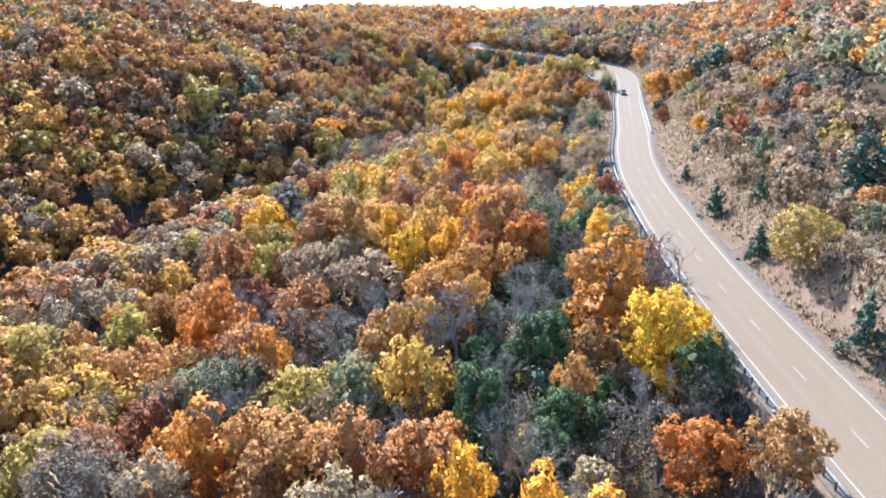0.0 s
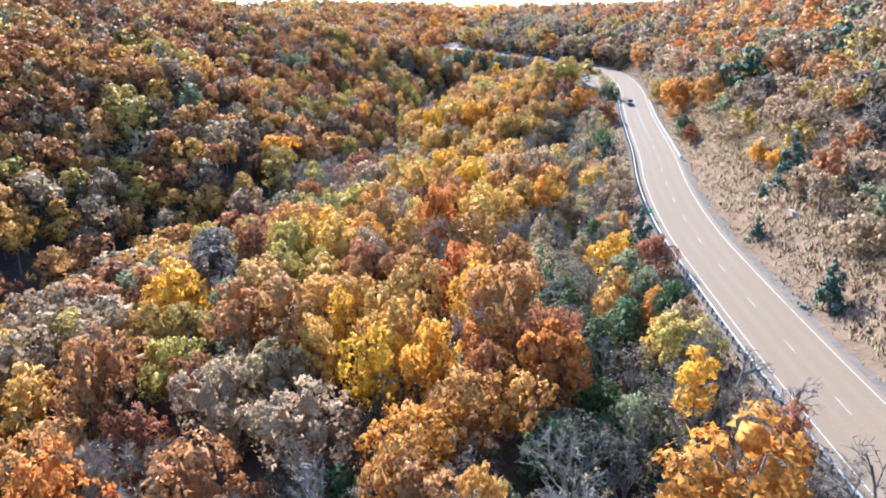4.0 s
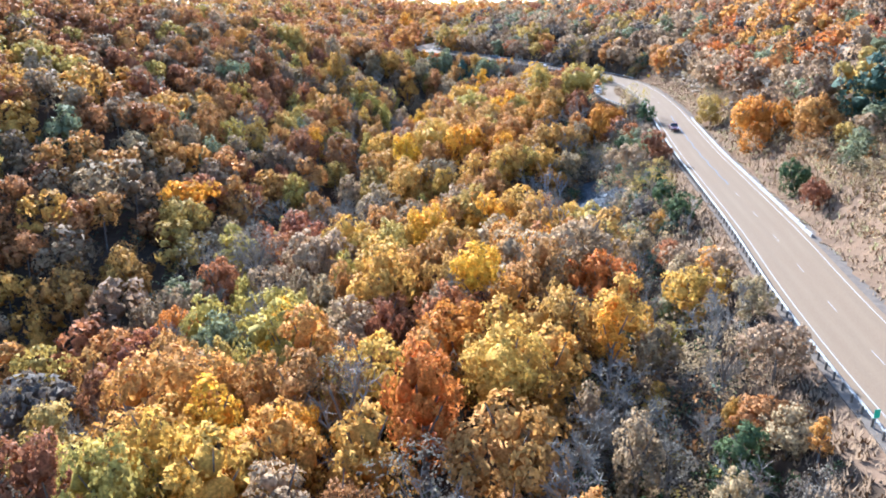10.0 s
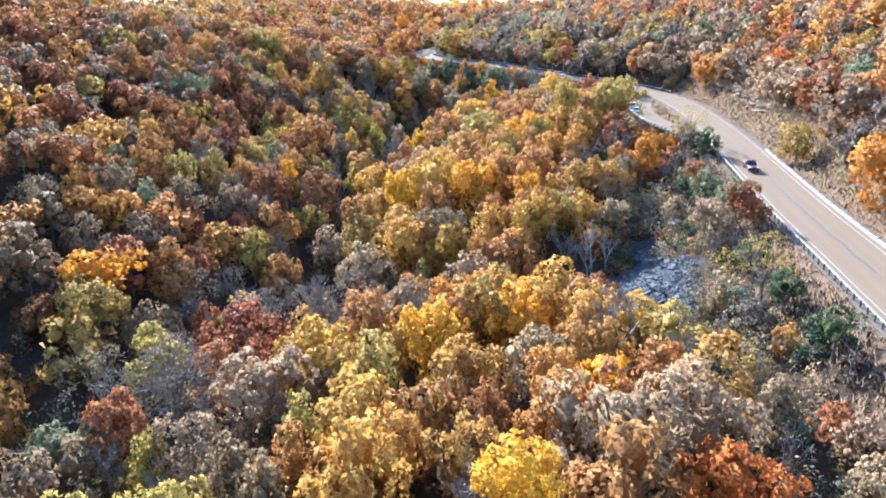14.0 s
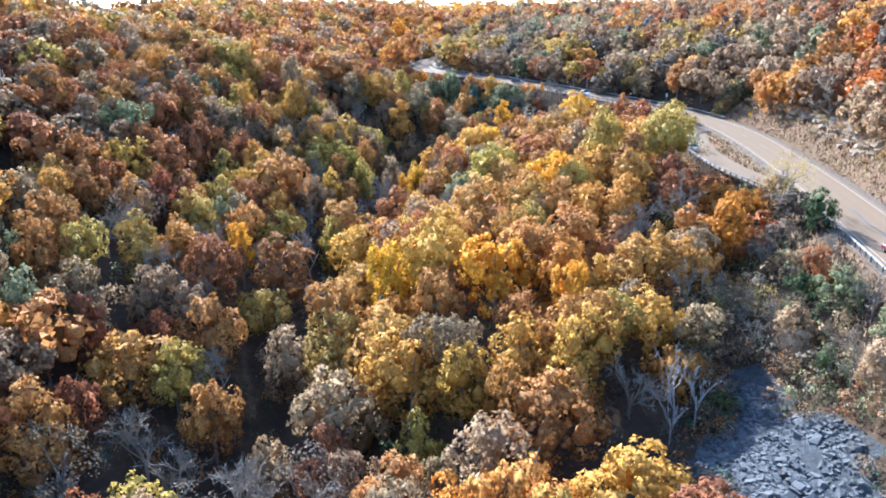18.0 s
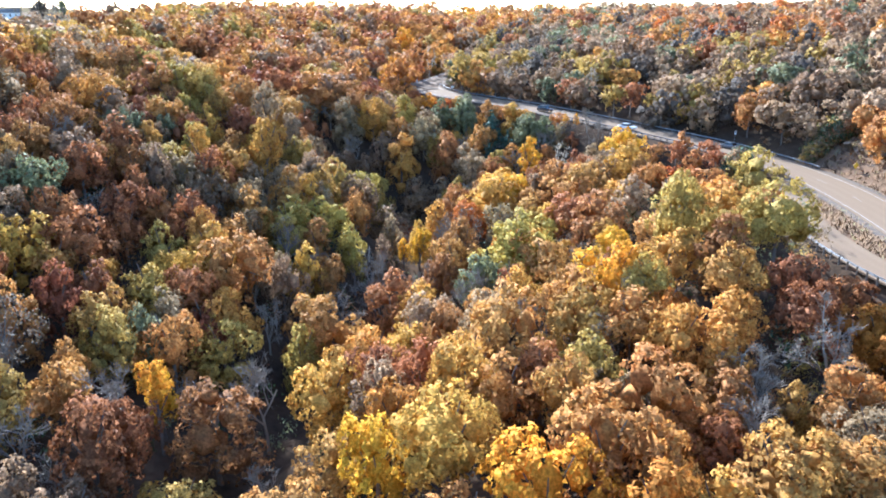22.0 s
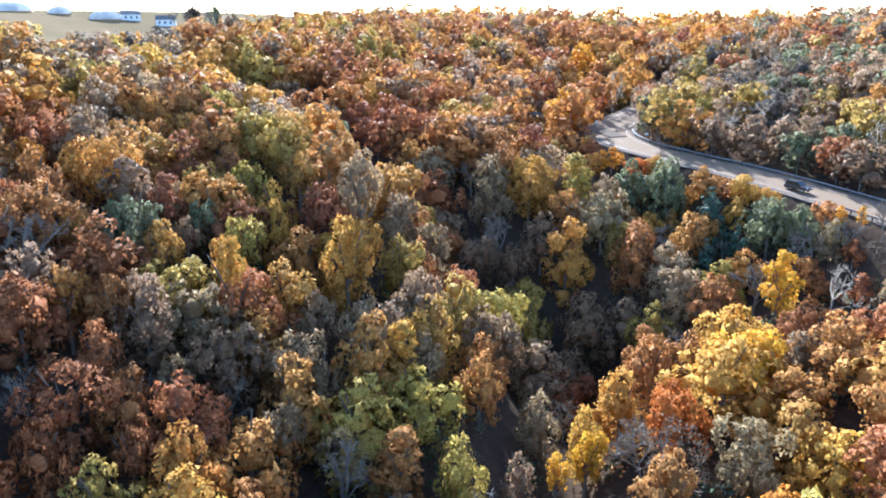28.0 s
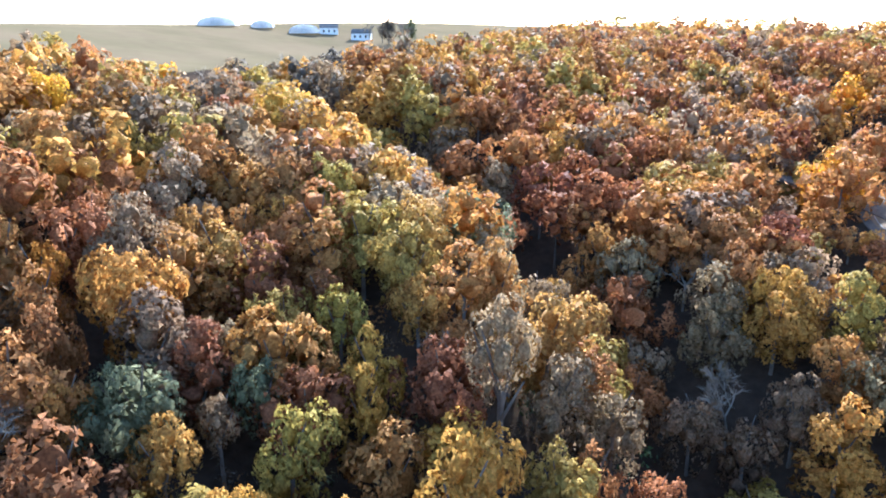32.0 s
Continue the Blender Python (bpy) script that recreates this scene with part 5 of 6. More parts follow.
sign(96.5, 391.5, 60.3, (0.95, 0.95), 2.3, SIGN_YELLOW, 12, "yellow diamond warning sign on a steel post", True)
sign(86.2, 422.5, 62.7, (0.7, 0.9), 2.2, SIGN_WHITE, 30, "white rectangular road sign on a steel post", bars=2)
sign(38.3, 165.5, 49.4, (0.5, 0.75), 1.5, SIGN_GREEN, 5, "small green marker plate beside the guardrail")
sign(11.5, 518.0, 69.2, (1.4, 0.7), 1.9, SIGN_WHITE, 10, "white sign board at the road junction", bars=2)
sign(14.8, 514.0, 69.0, (0.6, 0.75), 2.0, SIGN_WHITE, 10, "small white sign at the road junction", bars=1)
sign(26.5, 505.5, 68.5, (0.8, 0.5), 0.9, SIGN_WHITE, -10, "low white sign on the grass inside the bend")

# junction apron of gravel where a side road leaves
apron = spline([(20, 503, 69.0), (14, 514, 69.5), (7, 522, 70.3), (-2, 528, 71.6)], 1.0)
tagged(new("side_road", strip("side_road", apron, -2.2, 2.2, 0.02, GRAVEL, 0.5)), "short gravel side road leaving the bend", "side road", kind="structure")


# ---- cars ----
GLASS = solid("dark_glass", (0.015, 0.018, 0.02), (0.025, 0.028, 0.03), 1.0, 0.08)
TYRE = solid("tyre_rubber", (0.02, 0.02, 0.02), (0.03, 0.03, 0.03), 3.0, 0.85)
RIM = solid("wheel_rim", (0.4, 0.4, 0.41), (0.5, 0.5, 0.51), 2.0, 0.35, 0.9)
LAMP_RED = solid("tail_lamp", (0.3, 0.01, 0.01), (0.36, 0.015, 0.01), 2.0, 0.3)
LAMP_CLEAR = solid("head_lamp", (0.7, 0.7, 0.68), (0.8, 0.8, 0.78), 2.0, 0.15)


def car_paint(name, c):
    m = solid(name, c, scaled(c, 1.12), 0.7, 0.3)
    m.node_tree.nodes["Principled BSDF"].inputs["Coat Weight"].default_value = 0.6
    return m


def profile_body(b, pts, half, inset=0.0, top_from=9):
    """A closed side profile pushed out to both sides; points above a height lean inwards."""
    left = [b.verts.new((x, half - (inset if z > top_from else 0), z)) for x, z in pts]
    right = [b.verts.new((x, -half + (inset if z > top_from else 0), z)) for x, z in pts]
    b.faces.new(left[::-1])
    b.faces.new(right)
    n = len(pts)
    for i in range(n):
        b.faces.new((left[i], left[(i + 1) % n], right[(i + 1) % n], right[i]))


def wheel_mesh():
    b = bmesh.new()
    bmesh.ops.create_cone(b, cap_ends=True, segments=16, radius1=0.34, radius2=0.34, depth=0.22, matrix=pose(0, 0, 0, 90))
    bmesh.ops.bevel(b, geom=[e for e in b.edges if e.is_manifold and e.calc_face_angle(0) > 1], offset=0.03, segments=1, affect="EDGES")
    t = bm_mesh("tyre", b, TYRE)
    b = bmesh.new()
    bmesh.ops.create_cone(b, cap_ends=True, segments=12, radius1=0.22, radius2=0.19, depth=0.245, matrix=pose(0, 0, 0, 90))
    return t, bm_mesh("rim", b, RIM)


TYRE_MESH, RIM_MESH = wheel_mesh()


def car(x, y, z, heading, paint, label, style="sedan"):
    """A car standing on the road: body, cabin glass, wheels, lamps."""
    name = {"sedan": "car", "suv": "suv", "pickup": "pickup_truck"}[style]
    base = empty(name, x, y, z, heading)
    tagged(base, label, "car", "cars on the road")
    lift = 0.0 if style == "sedan" else 0.18
    length = 4.7 if style != "pickup" else 5.5
    L = length / 2
    b = bmesh.new()
    low, belt = 0.28 + lift, 0.9 + lift
    pts = [(-L, low + 0.1), (-L + 0.1, low), (L - 0.12, low), (L, low + 0.15), (L - 0.03, belt - 0.2), (L - 0.25, belt - 0.1), (0.9, belt), (-L + 0.2, belt), (-L, belt - 0.15)]
    profile_body(b, pts, 0.9)
    bmesh.ops.bevel(b, geom=list(b.edges), offset=0.05, segments=1, affect="EDGES")
    child("body", bm_mesh("body", b, paint), base)
    roof = {"sedan": 1.43, "suv": 1.78, "pickup": 1.8}[style]
    back = {"sedan": (-1.75, -1.05), "suv": (-2.2, -1.95), "pickup": (-0.75, -0.55)}[style]
    b = bmesh.new()
    profile_body(b, [(back[0], belt - 0.02), (1.05, belt - 0.02), (0.3, roof - 0.06), (back[1], roof - 0.06)], 0.84, 0.14, belt + 0.1)
    bmesh.ops.bevel(b, geom=list(b.edges), offset=0.03, segments=1, affect="EDGES")
    child("window", bm_mesh("window", b, GLASS), base, label="dark car glass")
    b = bmesh.new()
    box(b, back[1] - 0.05, 0.34, -0.71, 0.71, roof - 0.07, roof, 0.03)
    child("roof", bm_mesh("roof", b, paint), base)
    for sx in (-L + 0.85, L - 0.9):
        for sy in (-0.8, 0.8):
            w = child("wheel", TYRE_MESH, base, pose(sx, sy, 0.34))
            child("rim", RIM_MESH, w)
    for sy in (-0.62, 0.62):
        b = bmesh.new()
        box(b, L - 0.12, L + 0.01, sy - 0.2, sy + 0.2, belt - 0.3, belt - 0.17, 0.02)
        child("headlight", bm_mesh("headlight", b, LAMP_CLEAR), base)
        b = bmesh.new()
        box(b, -L - 0.01, -L + 0.1, sy - 0.18, sy + 0.18, belt - 0.25, belt - 0.1, 0.02)
        child("tail_light", bm_mesh("tail_light", b, LAMP_RED), base)
    if style == "pickup":
        b = bmesh.new()
        box(b, -L + 0.12, -0.85, -0.72, 0.72, belt - 0.01, belt + 0.015)
        child("bed_liner", bm_mesh("bed_liner", b, BLACK), base, label="dark open load bed")
    return base


def on_road(x, y, side, flip=False):
    """Pose numbers on the road at the lane's offset nearest to a place."""
    i = int(np.argmin(np.hypot(FINE[:, 0] - x, FINE[:, 1] - y)))
    q, a = offset_line(FINE[max(0, i - 3):i + 4], side)
    return (*q[3], a[3] + (180 if flip else 0))


WHITE_CAR = car_paint("white_car_paint", (0.72, 0.72, 0.71))
car(*on_road(70.8, 295, 1.0 - 2.9, True), car_paint("red_car_paint", (0.1, 0.01, 0.014)), "dark red pickup truck driving on the road", "pickup")
car(*on_road(52.4, 464.6, -1.9, True), car_paint("black_car_paint", (0.02, 0.022, 0.026)), "black sport utility car driving on the road", "suv")
car(*on_road(68.8, 441.3, -1.9, True), WHITE_CAR, "white car driving on the road", "sedan")
car(*on_road(81, 417, 1.9), car_paint("grey_car_paint", (0.1, 0.11, 0.12)), "dark grey car driving on the road", "sedan")
car(70.2, 362.5, 58.68, 72, WHITE_CAR, "white car parked in the lay-by", "sedan")
car(71.4, 369.5, 59.05, 70, car_paint("silver_car_paint", (0.5, 0.52, 0.53)), "silver car parked in the lay-by under a tree", "suv")


# ---- rock ----
def stone_mesh(seed, mat, flat=1.0):
    """An angular broken stone."""
    r = np.random.default_rng(seed)
    b = bmesh.new()
    box(b, -1, 1, -1, 1, -flat, flat)
    bmesh.ops.subdivide_edges(b, edges=list(b.edges)[:6], cuts=1)
    for v in b.verts:
        v.co += Vector(r.normal(0, 0.17, 3))
    bmesh.ops.convex_hull(b, input=list(b.verts))
    bmesh.ops.triangulate(b, faces=list(b.faces))
    loose = [v for v in b.verts if not v.link_faces]
    bmesh.ops.delete(b, geom=loose, context="VERTS")
    return bm_mesh("stone", b, mat)


SCREE_MESH = [stone_mesh(600 + i, GREY_ROCK, 0.6) for i in range(6)]
LEDGE_MESH = [stone_mesh(620 + i, ROCK, 0.55) for i in range(6)]
stones = np.random.default_rng(31)
scree = empty("scree", 42, 267, float(ground(42, 267)[0]))
tagged(scree, "slope of loose grey broken rock below the road", "scree")
rubble_items = []
for i in range(3400):
    u, w = stones.uniform(-1, 1, 2)
    if u * u + w * w > 1:
        continue
    x, y = 42 + 7.2 * u + 4.2 * w, 267 + 18.5 * w
    if on_scree(x, y) > 1.0 + 0.12 * stones.random():
        continue
    size = float(stones.uniform(0.1, 0.25)) * (1.9 if stones.random() < 0.07 else 1)
    z = float(ground(x, y)[0])
    m = pose(x - 42, y - 267, z - float(ground(42, 267)[0]) + size * 0.15, *stones.uniform(-25, 25, 2), stones.uniform(0, 360)) @ Matrix.Diagonal((size * 1.4, size, size, 1))
    if i < 370:
        child("stone", SCREE_MESH[i % 6], scree, m)
    else:
        rubble_items.append((SCREE_MESH[i % 6], m))
# the small rest of the stones, joined
V, T, base = [], [], 0
for me, m in rubble_items:
    co = np.empty(len(me.vertices) * 3, np.float32)
    me.vertices.foreach_get("co", co)
    mm = np.array(m)
    V.append(co.reshape(-1, 3) @ mm[:3, :3].T + mm[:3, 3])
    T += [[base + k for k in p.vertices] for p in me.polygons]
    base += len(me.vertices)
child("rubble", mesh_of("rubble", np.concatenate(V), tris=np.array(T), mats=[GREY_ROCK]), scree)["kind"] = "stuff"

cut = empty("rock_cut", 99, 372, 60)
tagged(cut, "weathered tan limestone cut face above the road in upright broken columns", "rock face")
ka, kb = at_y(337), at_y(404)
base_line, _ = offset_line(FINE[ka:kb], 10.4)
back_line, _ = offset_line(FINE[ka:kb], 17.0)
crest = np.maximum(ground(back_line[:, 0], back_line[:, 1]), base_line[:, 2] + 5.0) + 0.6
LEVELS = 16
face = []
for i in range(len(base_line)):
    end = min(1.0, i / 6, (len(base_line) - 1 - i) / 6)
    out = (back_line[i, :2] - base_line[i, :2]) / 6.6
    for k in range(LEVELS):
        u = k / (LEVELS - 1)
        # upright joints, and ledges where beds of rock step back
        n1 = noise.noise((i * 0.55, k * 0.12, 3.0))
        n2 = noise.noise((i * 0.21, k * 0.75, 9.0))
        o = 3.4 * u ** 1.5 + 0.5 * math.floor(u * 4 + n2) * 0.5 + 0.95 * n1 + 0.35 * noise.noise((i * 1.7, k * 1.3, 5.0))
        h = base_line[i, 2] - 0.5 + (crest[i] - base_line[i, 2] + 0.5) * u * end * (1 + 0.16 * noise.noise((i * 0.3, 1.0, 2.0)))
        face.append((base_line[i, 0] + out[0] * o - 99, base_line[i, 1] + out[1] * o - 372, h - 60))
    for o, sink in ((7.0, 0.3), (12.0, 2.5)):
        x, y = base_line[i, 0] + out[0] * o, base_line[i, 1] + out[1] * o
        face.append((x - 99, y - 372, min(h, max(h - sink, float(ground(x, y)[0]))) - 60 - (sink if sink > 1 else 0)))
LEVELS += 2
cols = np.arange(len(base_line) * LEVELS).reshape(-1, LEVELS)
fq = np.stack([cols[:-1, :-1], cols[:-1, 1:], cols[1:, 1:], cols[1:, :-1]], -1).reshape(-1, 4)
child("rock_face", mesh_of("rock_face", np.array(face), fq, mats=[ROCK]), cut, label="broken tan limestone face with upright joints")
for i in range(70):
    k = int(stones.integers(ka + 3, kb - 3))
    u = float(stones.random())
    q, a = offset_line(FINE[k - 2:k + 3], 9.9 + 3.0 * u)
    x, y = float(q[2, 0]), float(q[2, 1])
    z = float(q[2, 2]) + u * (float(crest[k - ka]) - float(q[2, 2])) * 0.85
    child("stone", LEDGE_MESH[i % 6], cut, pose(x - 99, y - 372, z - 60, stones.uniform(-12, 12), stones.uniform(-8, 8), a[2] + stones.uniform(-25, 25))
          @ Matrix.Diagonal((float(stones.uniform(0.4, 1.2)), float(stones.uniform(0.35, 0.8)), float(stones.uniform(0.25, 0.7)), 1)))

outcrop = empty("rock_outcrop", 62, 112, 58)
tagged(outcrop, "pale limestone ledges showing through dry grass on the bank", "rock outcrop")
for i in range(30):
    y = float(stones.uniform(78, 175))
    off = float(stones.choice([15, 19, 23])) + float(stones.normal(0, 0.8)) + 3 * math.sin(y / 14)
    k = at_y(y)
    q, a = offset_line(FINE[k - 2:k + 3], off)
    x, y = float(q[2, 0]), float(q[2, 1])
    size = float(stones.uniform(0.3, 0.75))
    child("stone", LEDGE_MESH[i % 6], outcrop, pose(x - 62, y - 112, float(ground(x, y)[0]) - 58 + 0.1, stones.uniform(-10, 10), 0, a[2] + stones.uniform(-15, 15)) @ Matrix.Diagonal((size * 1.7, size, size * 0.9, 1)))


# ---- brush, grass and undergrowth ----
scrub = np.random.default_rng(41)


def joined(name, items, label, category, mats):
    """Many small plants as one mesh of stuff. Items: corners, quads, triangles, material."""
    V, Q, T, QI, TI, N, base = [], [], [], [], [], [], 0
    for v, q, t, mi, *soft in items:
        V.append(v)
        N += soft
        Q.append(q + base)
        T.append(t + base)
        QI.append(np.full(len(q), mi))
        TI.append(np.full(len(t), mi))
        base += len(v)
    tagged(new(name, mesh_of(name, np.concatenate(V), np.concatenate(Q), np.concatenate(T), mats, np.concatenate(QI + TI), normals=np.concatenate(N) if N else None)), label, category, kind="stuff")


SHRUB = [loose_crown(700 + i, 5, 24, 150, 0.11, "oak", 0, 0.5) for i in range(5)]
LOW = [loose_crown(720 + i, 4, 18, 84, 0.115, "oak", 0, 0.5) for i in range(5)]


def shrub_item(proto, x, y, z, r, h, colour):
    v, q, t, n = proto
    a = scrub.uniform(0, 6.28)
    c, s = math.cos(a), math.sin(a)
    w = np.stack([(v[:, 0] * c - v[:, 1] * s) * r + x, (v[:, 0] * s + v[:, 1] * c) * r + y, v[:, 2] * h + z + 0.6 * h], 1)
    soft = np.stack([n[:, 0] * c - n[:, 1] * s, n[:, 0] * s + n[:, 1] * c, n[:, 2]], 1)
    return w, q, t, LEAF_NAMES.index(colour), soft


def spots(n, x0, x1, y0, y1, test):
    p = scrub.uniform((x0, y0), (x1, y1), (n, 2))
    d, rz = road_side(p[:, 0], p[:, 1])
    z = ground(p[:, 0], p[:, 1])
    keep = test(p[:, 0], p[:, 1], d)
    return p[keep, 0], p[keep, 1], z[keep], d[keep]


def along(n, y0, y1, d0, d1, test=None):
    """Places scattered along the road between two offsets."""
    k = scrub.integers(at_y(y0), at_y(y1), n)
    t = np.gradient(FINE[:, :2], axis=0)
    t /= np.linalg.norm(t, axis=1)[:, None]
    o = scrub.uniform(d0, d1, n)
    x = FINE[k, 0] + t[k, 1] * o + scrub.uniform(-0.6, 0.6, n)
    y = FINE[k, 1] - t[k, 0] * o + scrub.uniform(-0.6, 0.6, n)
    z = ground(x, y)
    keep = np.ones(n, bool) if test is None else test(x, y, o)
    return x[keep], y[keep], z[keep], o[keep]


items = []
for x, y, z, d in zip(*along(2000, 42, 400, 9.4, 28)):
    if math.hypot(x - 96.5, y - 390) < 4 or 338 < y < 402 and 10.2 < d < 12.2:
        continue
    r = float(scrub.uniform(0.6, 1.7)) * (0.7 if d < 12 else 1)
    items.append(shrub_item(LOW[int(scrub.integers(5))], x, y, z, r, r * scrub.uniform(0.7, 1.2), str(scrub.choice(["tan", "brown", "grey", "tan", "tan", "rust", "tan", "brown", "grey"]))))
joined("bank_brush", items, "dense dry brush and saplings covering the bank above the road", "brush", [LEAF[k] for k in LEAF_NAMES])
items = []
for x, y, z, d in zip(*along(1700, 42, 335, -28, -9, lambda x, y, d: (on_scree(x, y) > 1.05) & (np.hypot(x - 74, (y - 355) * 0.45) > 9))):
    r = float(scrub.uniform(0.7, 2.0)) * (0.5 if d > -13 else 1)
    items.append(shrub_item(SHRUB[int(scrub.integers(5))] if d < -20 else LOW[int(scrub.integers(5))], x, y, z, r, r * scrub.uniform(0.8, 1.4), str(scrub.choice(["tan", "grey", "grey", "brown", "sage", "green", "olive", "tan"]))))
joined("slope_brush", items, "grey and tan thicket on the slope below the guardrail", "brush", [LEAF[k] for k in LEAF_NAMES])
items = []
for x, y, z, d in zip(*spots(900, 30, 56, 244, 292, lambda x, y, d: (on_scree(x, y) > 0.92) & (on_scree(x, y) < 1.5) & (d < -9))):
    r = float(scrub.uniform(0.5, 1.5))
    items.append(shrub_item(LOW[int(scrub.integers(5))], x, y, z, r, r * scrub.uniform(0.7, 1.3), str(scrub.choice(["grey", "brown", "tan", "grey", "rust", "pine"]))))
joined("scree_brush", items, "low dry brush creeping over the edges of the loose rock", "brush", [LEAF[k] for k in LEAF_NAMES])
items = []
for x, y, z, d in zip(*spots(1700, -60, 72, 28, 450, lambda x, y, d: (d < -14) & (on_scree(x, y) > 1.1))):
    r = float(scrub.uniform(1.0, 2.4))
    items.append(shrub_item(LOW[int(scrub.integers(5))], x, y, z, r, r * scrub.uniform(0.9, 1.5), str(scrub.choice(["green", "brown", "grey", "sage", "pine", "rust"]))))
joined("undergrowth", items, "shady undergrowth of shrubs and saplings under the trees", "undergrowth", [LEAF[k] for k in LEAF_NAMES])

items = []
for x, y, z, d in zip(*[np.concatenate(w) for w in zip(along(420, 402, 545, 6.6, 20), along(260, 402, 500, -15, -6.4))]):
    if 20 < x < 45 and y > 500 and d > 0:
        continue
    r = float(scrub.uniform(0.8, 2.2)) * (0.6 if abs(d) < 9 else 1)
    items.append(shrub_item(SHRUB[int(scrub.integers(5))], x, y, z, r, r * scrub.uniform(0.8, 1.4), str(scrub.choice(["tan", "green", "brown", "sage", "green", "olive", "pine", "rust"]))))
joined("bend_brush", items, "green and tan brush crowding the rails of the far bend", "brush", [LEAF[k] for k in LEAF_NAMES])

STRAW = solid("straw", (0.31, 0.2, 0.11), (0.21, 0.13, 0.072), 0.3, 0.9)
STRAW_GREEN = solid("verge_grass", (0.24, 0.22, 0.09), (0.30, 0.24, 0.11), 0.3, 0.9)
items = []
gx_, gy_, gz_, gd_ = (np.concatenate(w) for w in zip(along(17000, 42, 400, 6.0, 22), along(4600, 42, 392, -12, -6.2)))
for x, y, z, d in zip(gx_, gy_, gz_, gd_):
    if np.min(np.hypot(LAYBY[:, 0] - x, LAYBY[:, 1] - y)) < 3.3:
        continue
    h = float(scrub.uniform(0.3, 0.9)) * (0.5 if abs(d) < 7.2 else 1)
    a = scrub.uniform(0, 6.28, 5)
    v = []
    for k in a:
        dx, dy = math.cos(k), math.sin(k)
        ox, oy = x + scrub.uniform(-0.35, 0.35), y + scrub.uniform(-0.35, 0.35)
        v += [(ox - dy * 0.1, oy + dx * 0.1, z - 0.05), (ox + dy * 0.1, oy - dx * 0.1, z - 0.05), (ox + dx * h * 0.6, oy + dy * h * 0.6, z + h)]
    items.append((np.array(v), np.zeros((0, 4), int), np.arange(15).reshape(5, 3), 0 if scrub.random() < 0.85 or d < 0 else 1, np.tile((0.0, 0.0, 1.0), (15, 1))))
joined("dry_grass", items, "tufts of straw-coloured dry grass along the verge", "grass", [STRAW, STRAW_GREEN])
# the island between road and lay-by
items = []
for x, y, z, d in zip(*spots(2600, 70, 90, 330, 392, lambda x, y, d: (d < -5.2) & (d > -10.2))):
    near_lay = np.min(np.hypot(LAYBY[:, 0] - x, LAYBY[:, 1] - y))
    if near_lay < 3.3:
        continue
    h = float(scrub.uniform(0.15, 0.5))
    k = scrub.uniform(0, 6.28)
    dx, dy = math.cos(k), math.sin(k)
    v = [(x - dy * 0.16, y + dx * 0.16, z - 0.05), (x + dy * 0.16, y - dx * 0.16, z - 0.05), (x + dx * h, y + dy * h, z + h)]
    items.append((np.array(v), np.zeros((0, 4), int), np.arange(3).reshape(1, 3), 0 if scrub.random() < 0.5 else 1, np.tile((0.0, 0.0, 1.0), (3, 1))))
joined("island_grass", items, "short yellow-green grass on the island beside the lay-by", "grass", [STRAW, STRAW_GREEN])


# ---- hilltop farm ----
SHEET = leaf_material("white_sheeting", (0.74, 0.74, 0.73), (0.8, 0.8, 0.79), 0.5)


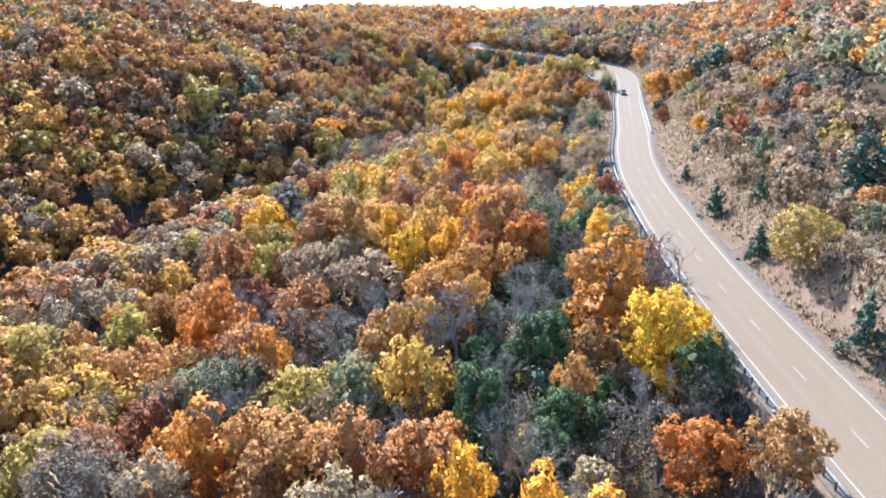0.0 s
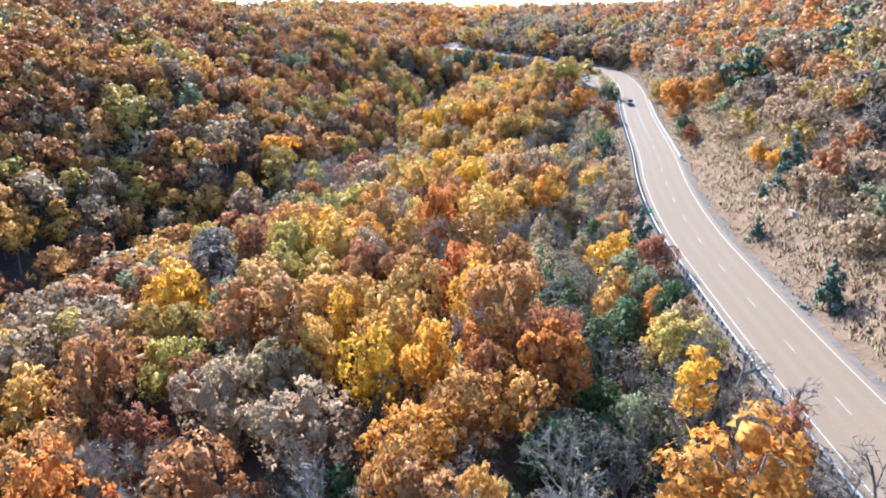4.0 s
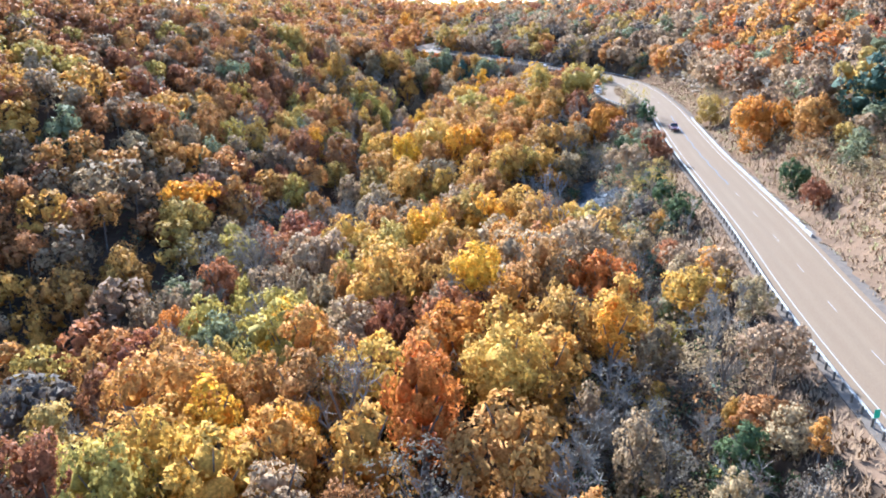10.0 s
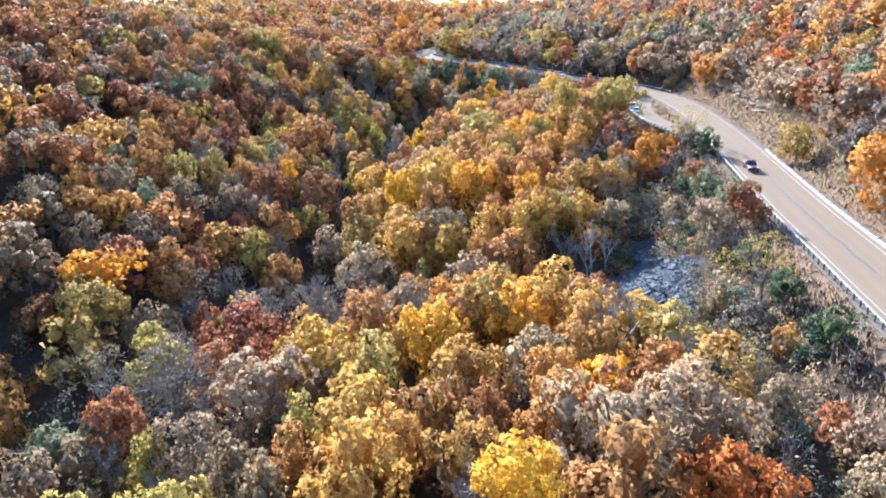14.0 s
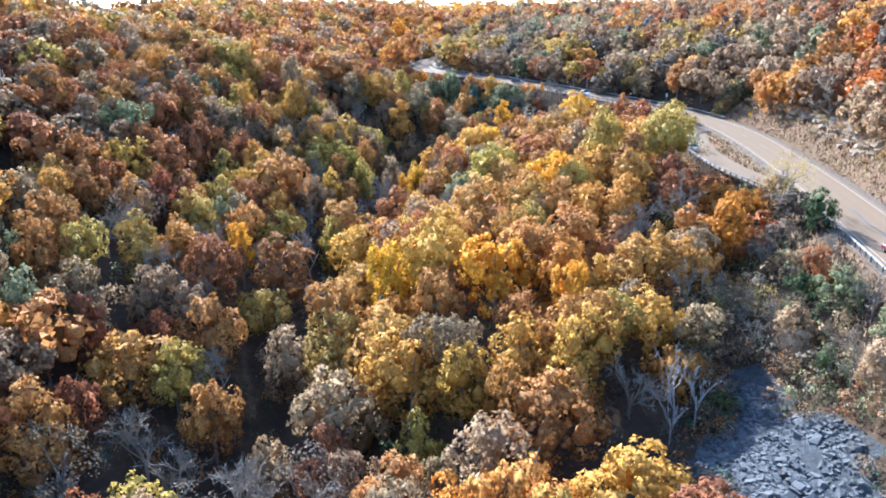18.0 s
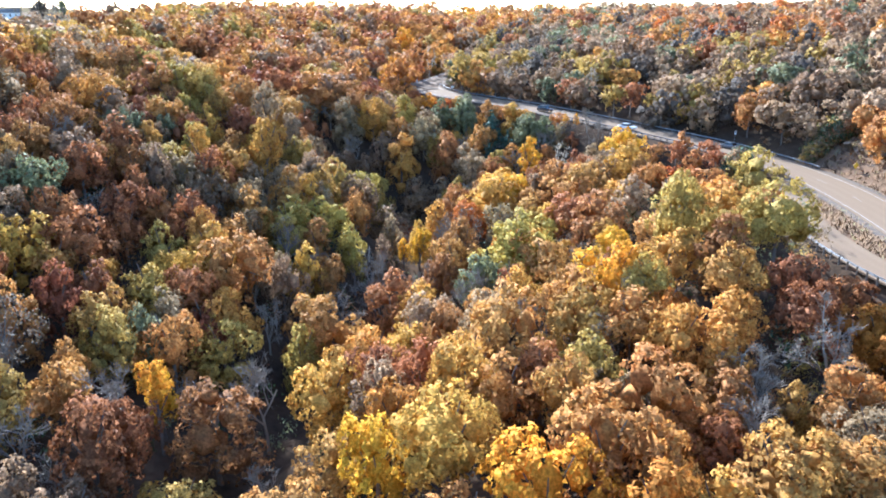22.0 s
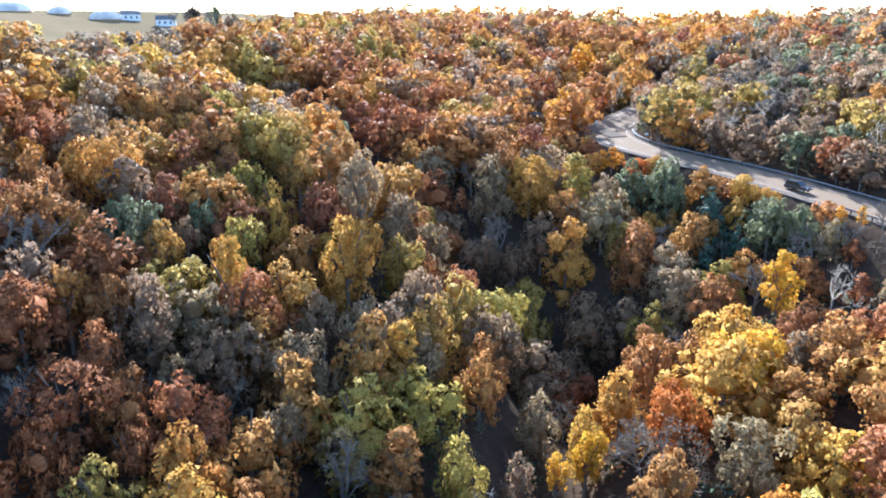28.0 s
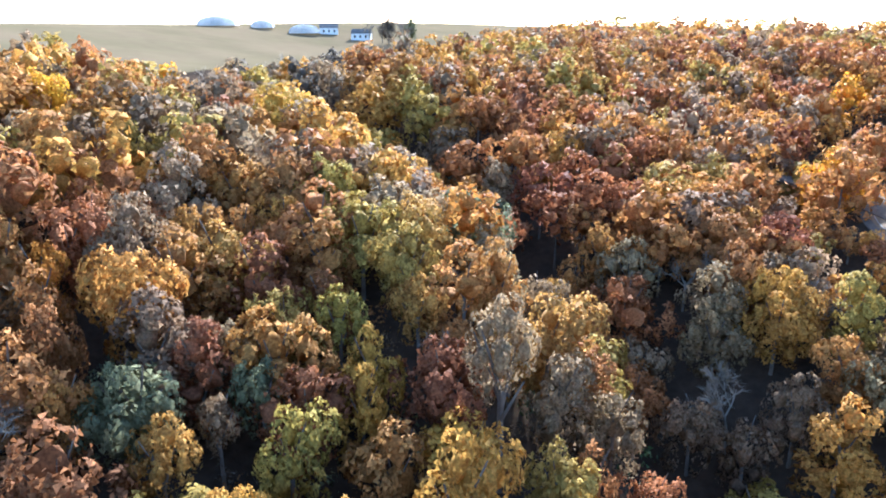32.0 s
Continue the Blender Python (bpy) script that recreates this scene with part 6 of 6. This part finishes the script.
def hoop_barn(x, y, width, length, height, turn):
    z = float(ground(x, y)[0])
    base = empty("hoop_barn", x, y, z - 0.6, turn)
    tagged(base, "white arched hoop barn on the hilltop field", "barn", "hoop barns on the hilltop")
    n = 17
    th = np.linspace(0, math.pi, n)
    arc = np.stack([np.cos(th) * width / 2, np.sin(th) ** 0.8 * height], 1)
    v = np.concatenate([np.c_[np.full(n, s * length / 2), arc] for s in (-1, 1)])
    i = np.arange(n - 1)
    q = np.stack([i, i + 1, i + 1 + n, i + n], 1)
    child("cover", mesh_of("cover", np.c_[v[:, 1], v[:, 0], v[:, 2]], q, mats=[SHEET], flat=False), base)
    for s in (-1, 1):
        e = np.c_[arc[:, 0], np.full(n, s * (length / 2 - 0.05)), arc[:, 1]]
        child("end_wall", mesh_of("end_wall", np.vstack([e, [[0, s * (length / 2 - 0.05), 0]]]), tris=np.stack([i, i + 1, np.full(n - 1, n)], 1), mats=[SHEET]), base)
        b = bmesh.new()
        box(b, -width * 0.18, width * 0.18, s * length / 2 - 0.08, s * length / 2 + 0.08, 0, height * 0.6, 0.02)
        child("door", bm_mesh("door", b, SHEET), base, label="pale barn door")
    return base


hoop_barn(-298, 708, 20, 34, 4.8, 35)
hoop_barn(-282, 726, 12, 24, 4.2, 35)
hoop_barn(-262, 738, 17, 30, 4.8, 35)


def farmhouse(x, y, turn):
    z = float(ground(x, y)[0])
    base = empty("farmhouse", x, y, z, turn)
    tagged(base, "small pale farmhouse with a pitched roof on the hilltop", "house")
    b = bmesh.new()
    box(b, -5, 5, -4, 4, -0.5, 3.2, 0.02)
    child("wall", bm_mesh("wall", b, SIGN_WHITE), base)
    b = bmesh.new()
    pts = [(-4.5, 3.2), (4.5, 3.2), (0, 5.6)]
    l_, r_ = [b.verts.new((-5.4, p_, h_)) for p_, h_ in pts], [b.verts.new((5.4, p_, h_)) for p_, h_ in pts]
    b.faces.new(l_[::-1])
    b.faces.new(r_)
    for k in range(3):
        b.faces.new((l_[k], l_[(k + 1) % 3], r_[(k + 1) % 3], r_[k]))
    child("roof", bm_mesh("roof", b, GREY_ROCK), base, label="grey pitched roof")
    for k in (-3, 0, 3):
        b = bmesh.new()
        box(b, k - 0.5, k + 0.5, -4.06, -3.98, 1.0, 2.3)
        child("window", bm_mesh("window", b, GLASS), base)
    return base


farmhouse(-222, 735, 20)
farmhouse(-248, 742, 35)
for x, y, h in ((-205, 728, 15), (-198, 735, 17), (-192, 729, 14), (-214, 730, 12)):
    bare(x, y, h)
tree(-200, 726, 5, "grey", "oak", 16)
tree(-193, 738, 4.5, "sage", "oak", 14)
